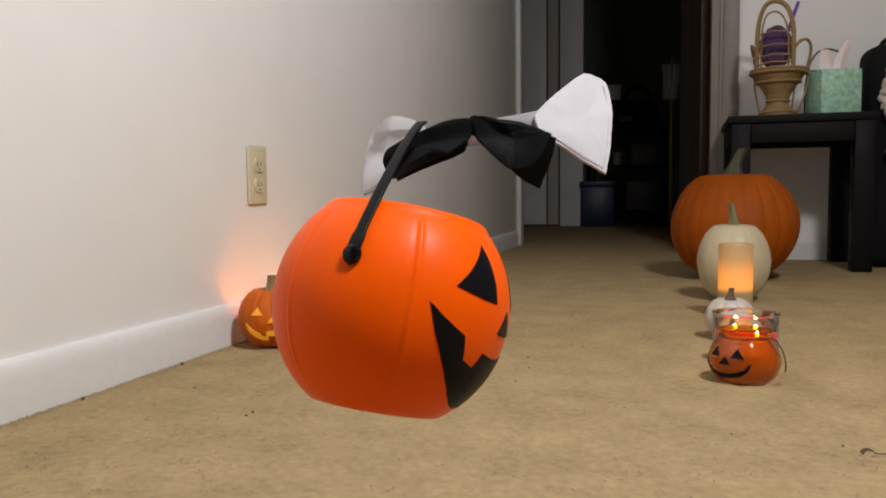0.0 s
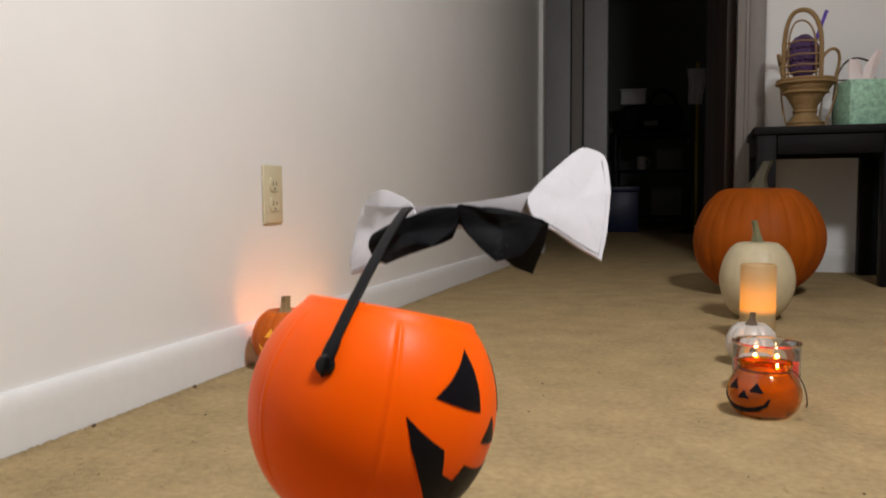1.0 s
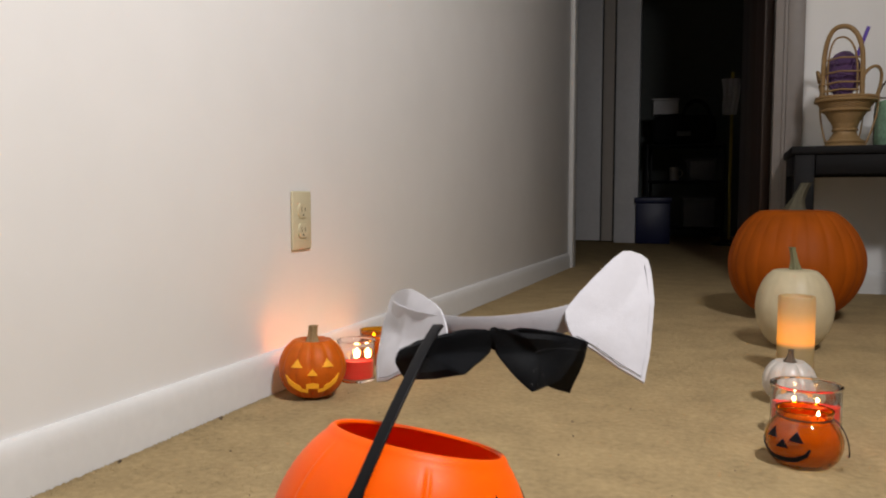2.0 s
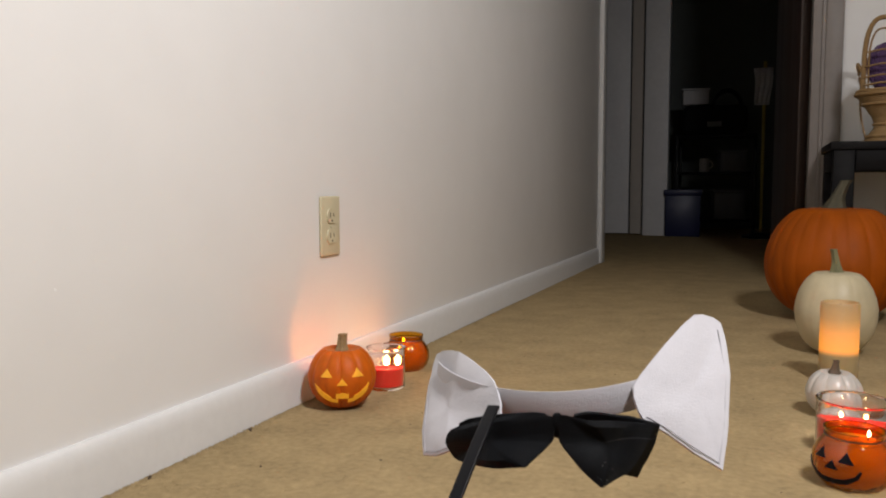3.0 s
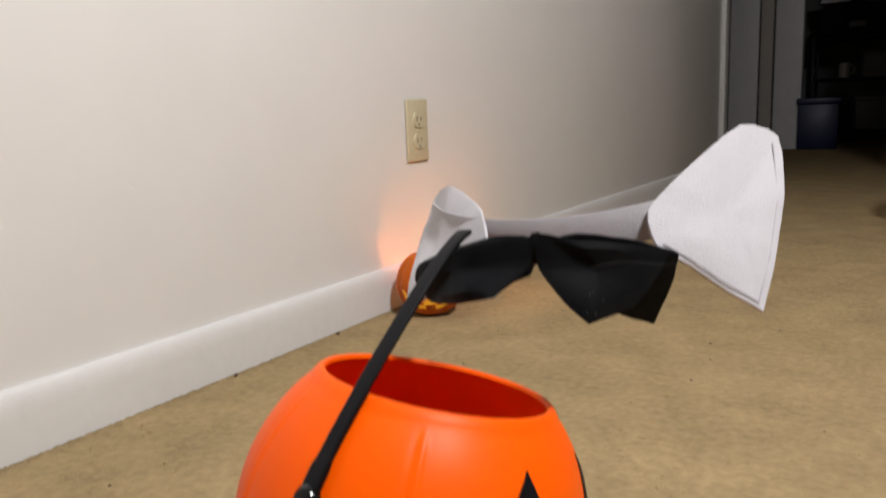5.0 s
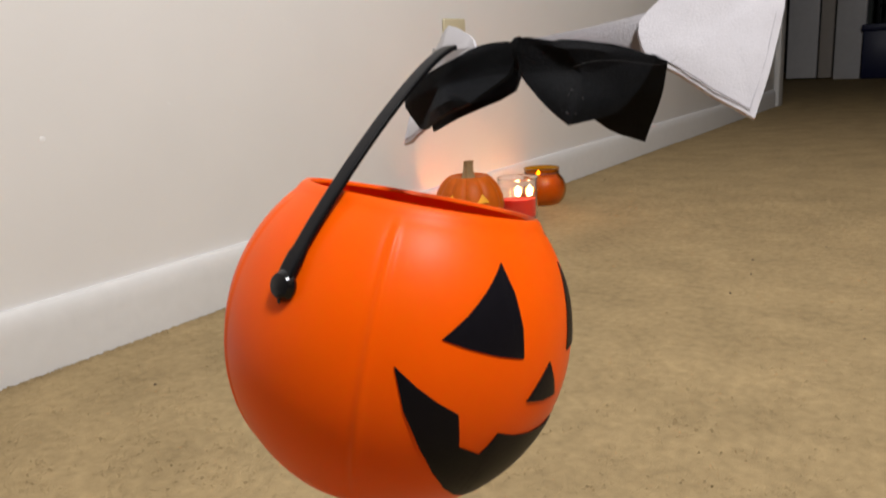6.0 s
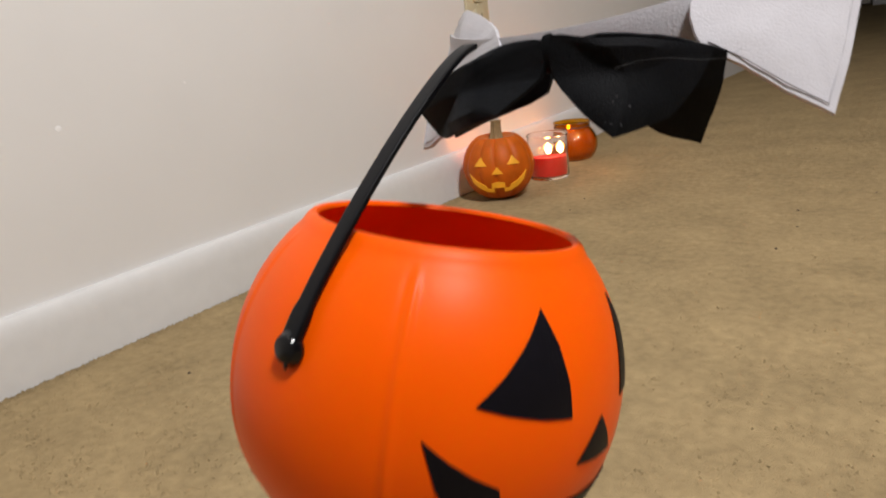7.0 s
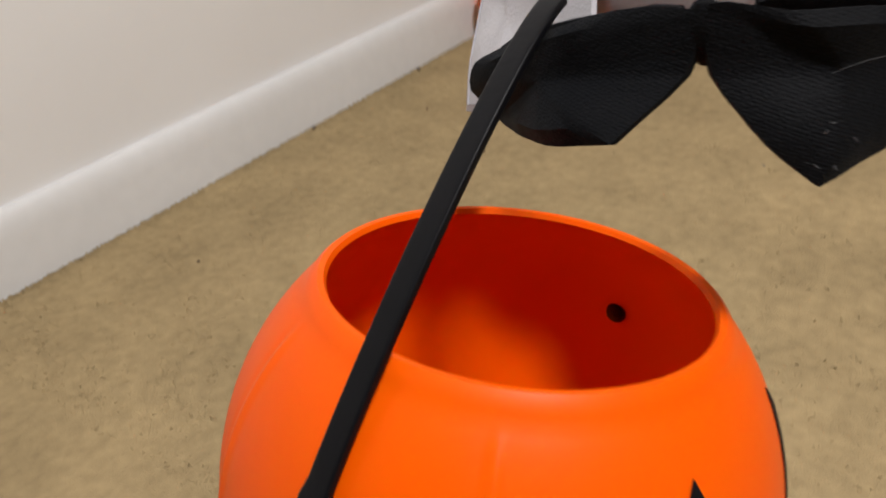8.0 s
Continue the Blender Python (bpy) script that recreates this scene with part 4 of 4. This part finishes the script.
shelf_rack()
duffel_bag()
mug()
coat_stand()
storage("storage_box", 0.23, 6.79, 1.046, 0.20, 0.16, 0.13, M_PALECLOTH, "pale grey box on top of the duffel bag")
storage("storage_bin", 0.18, 6.38, 0.0, 0.26, 0.30, 0.36, M_BLUE, "blue plastic storage bin on the carpet")
storage("storage_box", 0.50, 6.83, 0.121, 0.24, 0.26, 0.24, M_GREYPLASTIC, "grey plastic box on the shelf rack")
storage("storage_box", 0.52, 6.83, 0.501, 0.20, 0.24, 0.18, M_GREYPLASTIC, "grey plastic box on the shelf rack")


def leaf_scrap():
    ob = thing("dry_leaf_scrap", 0.990, 0.898, 0.002, 0, "dry brown curled leaf scrap on the carpet", "leaf scrap")
    part("curl", tube(bezier((-0.008, 0, 0.001), (-0.004, 0.004, 0.008), (0.004, 0.0, 0.004), (0.006, -0.002, 0.001), 12), lambda s: 0.0022 * (1.1 - s), 8, 0.6), M_DIRT, ob)
    part("stalk", tube([(0.004, 0, 0.0015), (0.016, 0.002, 0.0015), (0.026, 0.001, 0.002)], 0.0008, 6), M_DIRT, ob)


leaf_scrap()


# ---- carpet pile near the camera ----
def carpet_pile():
    """Short leaning tufts, thicker along the skirting, as one piece of stuff."""
    rng = np.random.default_rng(5)
    n, m = 46000, 5200
    x = np.concatenate([rng.uniform(0.014, 1.15, n), 0.0135 + np.abs(rng.normal(0, 0.006, m))])
    y = np.concatenate([0.40 + 1.5 * rng.uniform(0, 1, n) ** 1.25, rng.uniform(0.40, 2.6, m)])
    h = np.concatenate([rng.uniform(0.0004, 0.0013, n), rng.uniform(0.001, 0.0036, m)])
    w = rng.uniform(0.0024, 0.0042, n + m)
    lean = rng.normal(0, 0.0014, (n + m, 2))
    turn = rng.uniform(0, 2.1, n + m)
    verts, faces = np.zeros((n + m, 4, 3)), np.zeros((n + m, 3, 3), int)
    for k in range(3):
        verts[:, k, 0] = x + w * np.cos(turn + 2.0944 * k)
        verts[:, k, 1] = y + w * np.sin(turn + 2.0944 * k)
        verts[:, k, 2] = -0.0018
        faces[:, k] = np.arange(n + m)[:, None] * 4 + np.array([k, (k + 1) % 3, 3])
    verts[:, 3] = np.stack([x + lean[:, 0], y + lean[:, 1], h], 1)
    verts[:, :, 0] = np.maximum(verts[:, :, 0], 0.0135)
    me = bpy.data.meshes.new("carpet_pile")
    me.from_pydata(verts.reshape(-1, 3).tolist(), [], faces.reshape(-1, 3).tolist())
    me.materials.append(M_CARPET)
    me.polygons.foreach_set("use_smooth", [True] * len(me.polygons))
    tagged(new("carpet_pile", me), "short tan carpet tufts along the baseboard and across the floor", "carpet pile", kind="stuff")


carpet_pile()


# ---- crumbs on the carpet ----
def crumbs():
    rnd = random.Random(11)
    bm = bmesh.new()
    for x, y, r in [(0.020, 1.092, 0.004), (0.019, 0.872, 0.0035), (1.02, 0.897, 0.0025)] + [(rnd.uniform(0.03, 1.2), rnd.uniform(0.5, 1.9), rnd.uniform(0.0008, 0.0018)) for _ in range(34)]:
        made = bmesh.ops.create_icosphere(bm, subdivisions=1, radius=r, matrix=Matrix.Translation((x, y, r * 0.3)))["verts"]
        for v in made:
            v.co += Vector((rnd.uniform(-1, 1), rnd.uniform(-1, 1), rnd.uniform(-0.4, 0.2))) * r * 0.4
    ob = link("crumbs", bm, M_DIRT)
    tagged(ob, "small dark crumbs scattered on the tan carpet", "crumbs", kind="stuff")


crumbs()
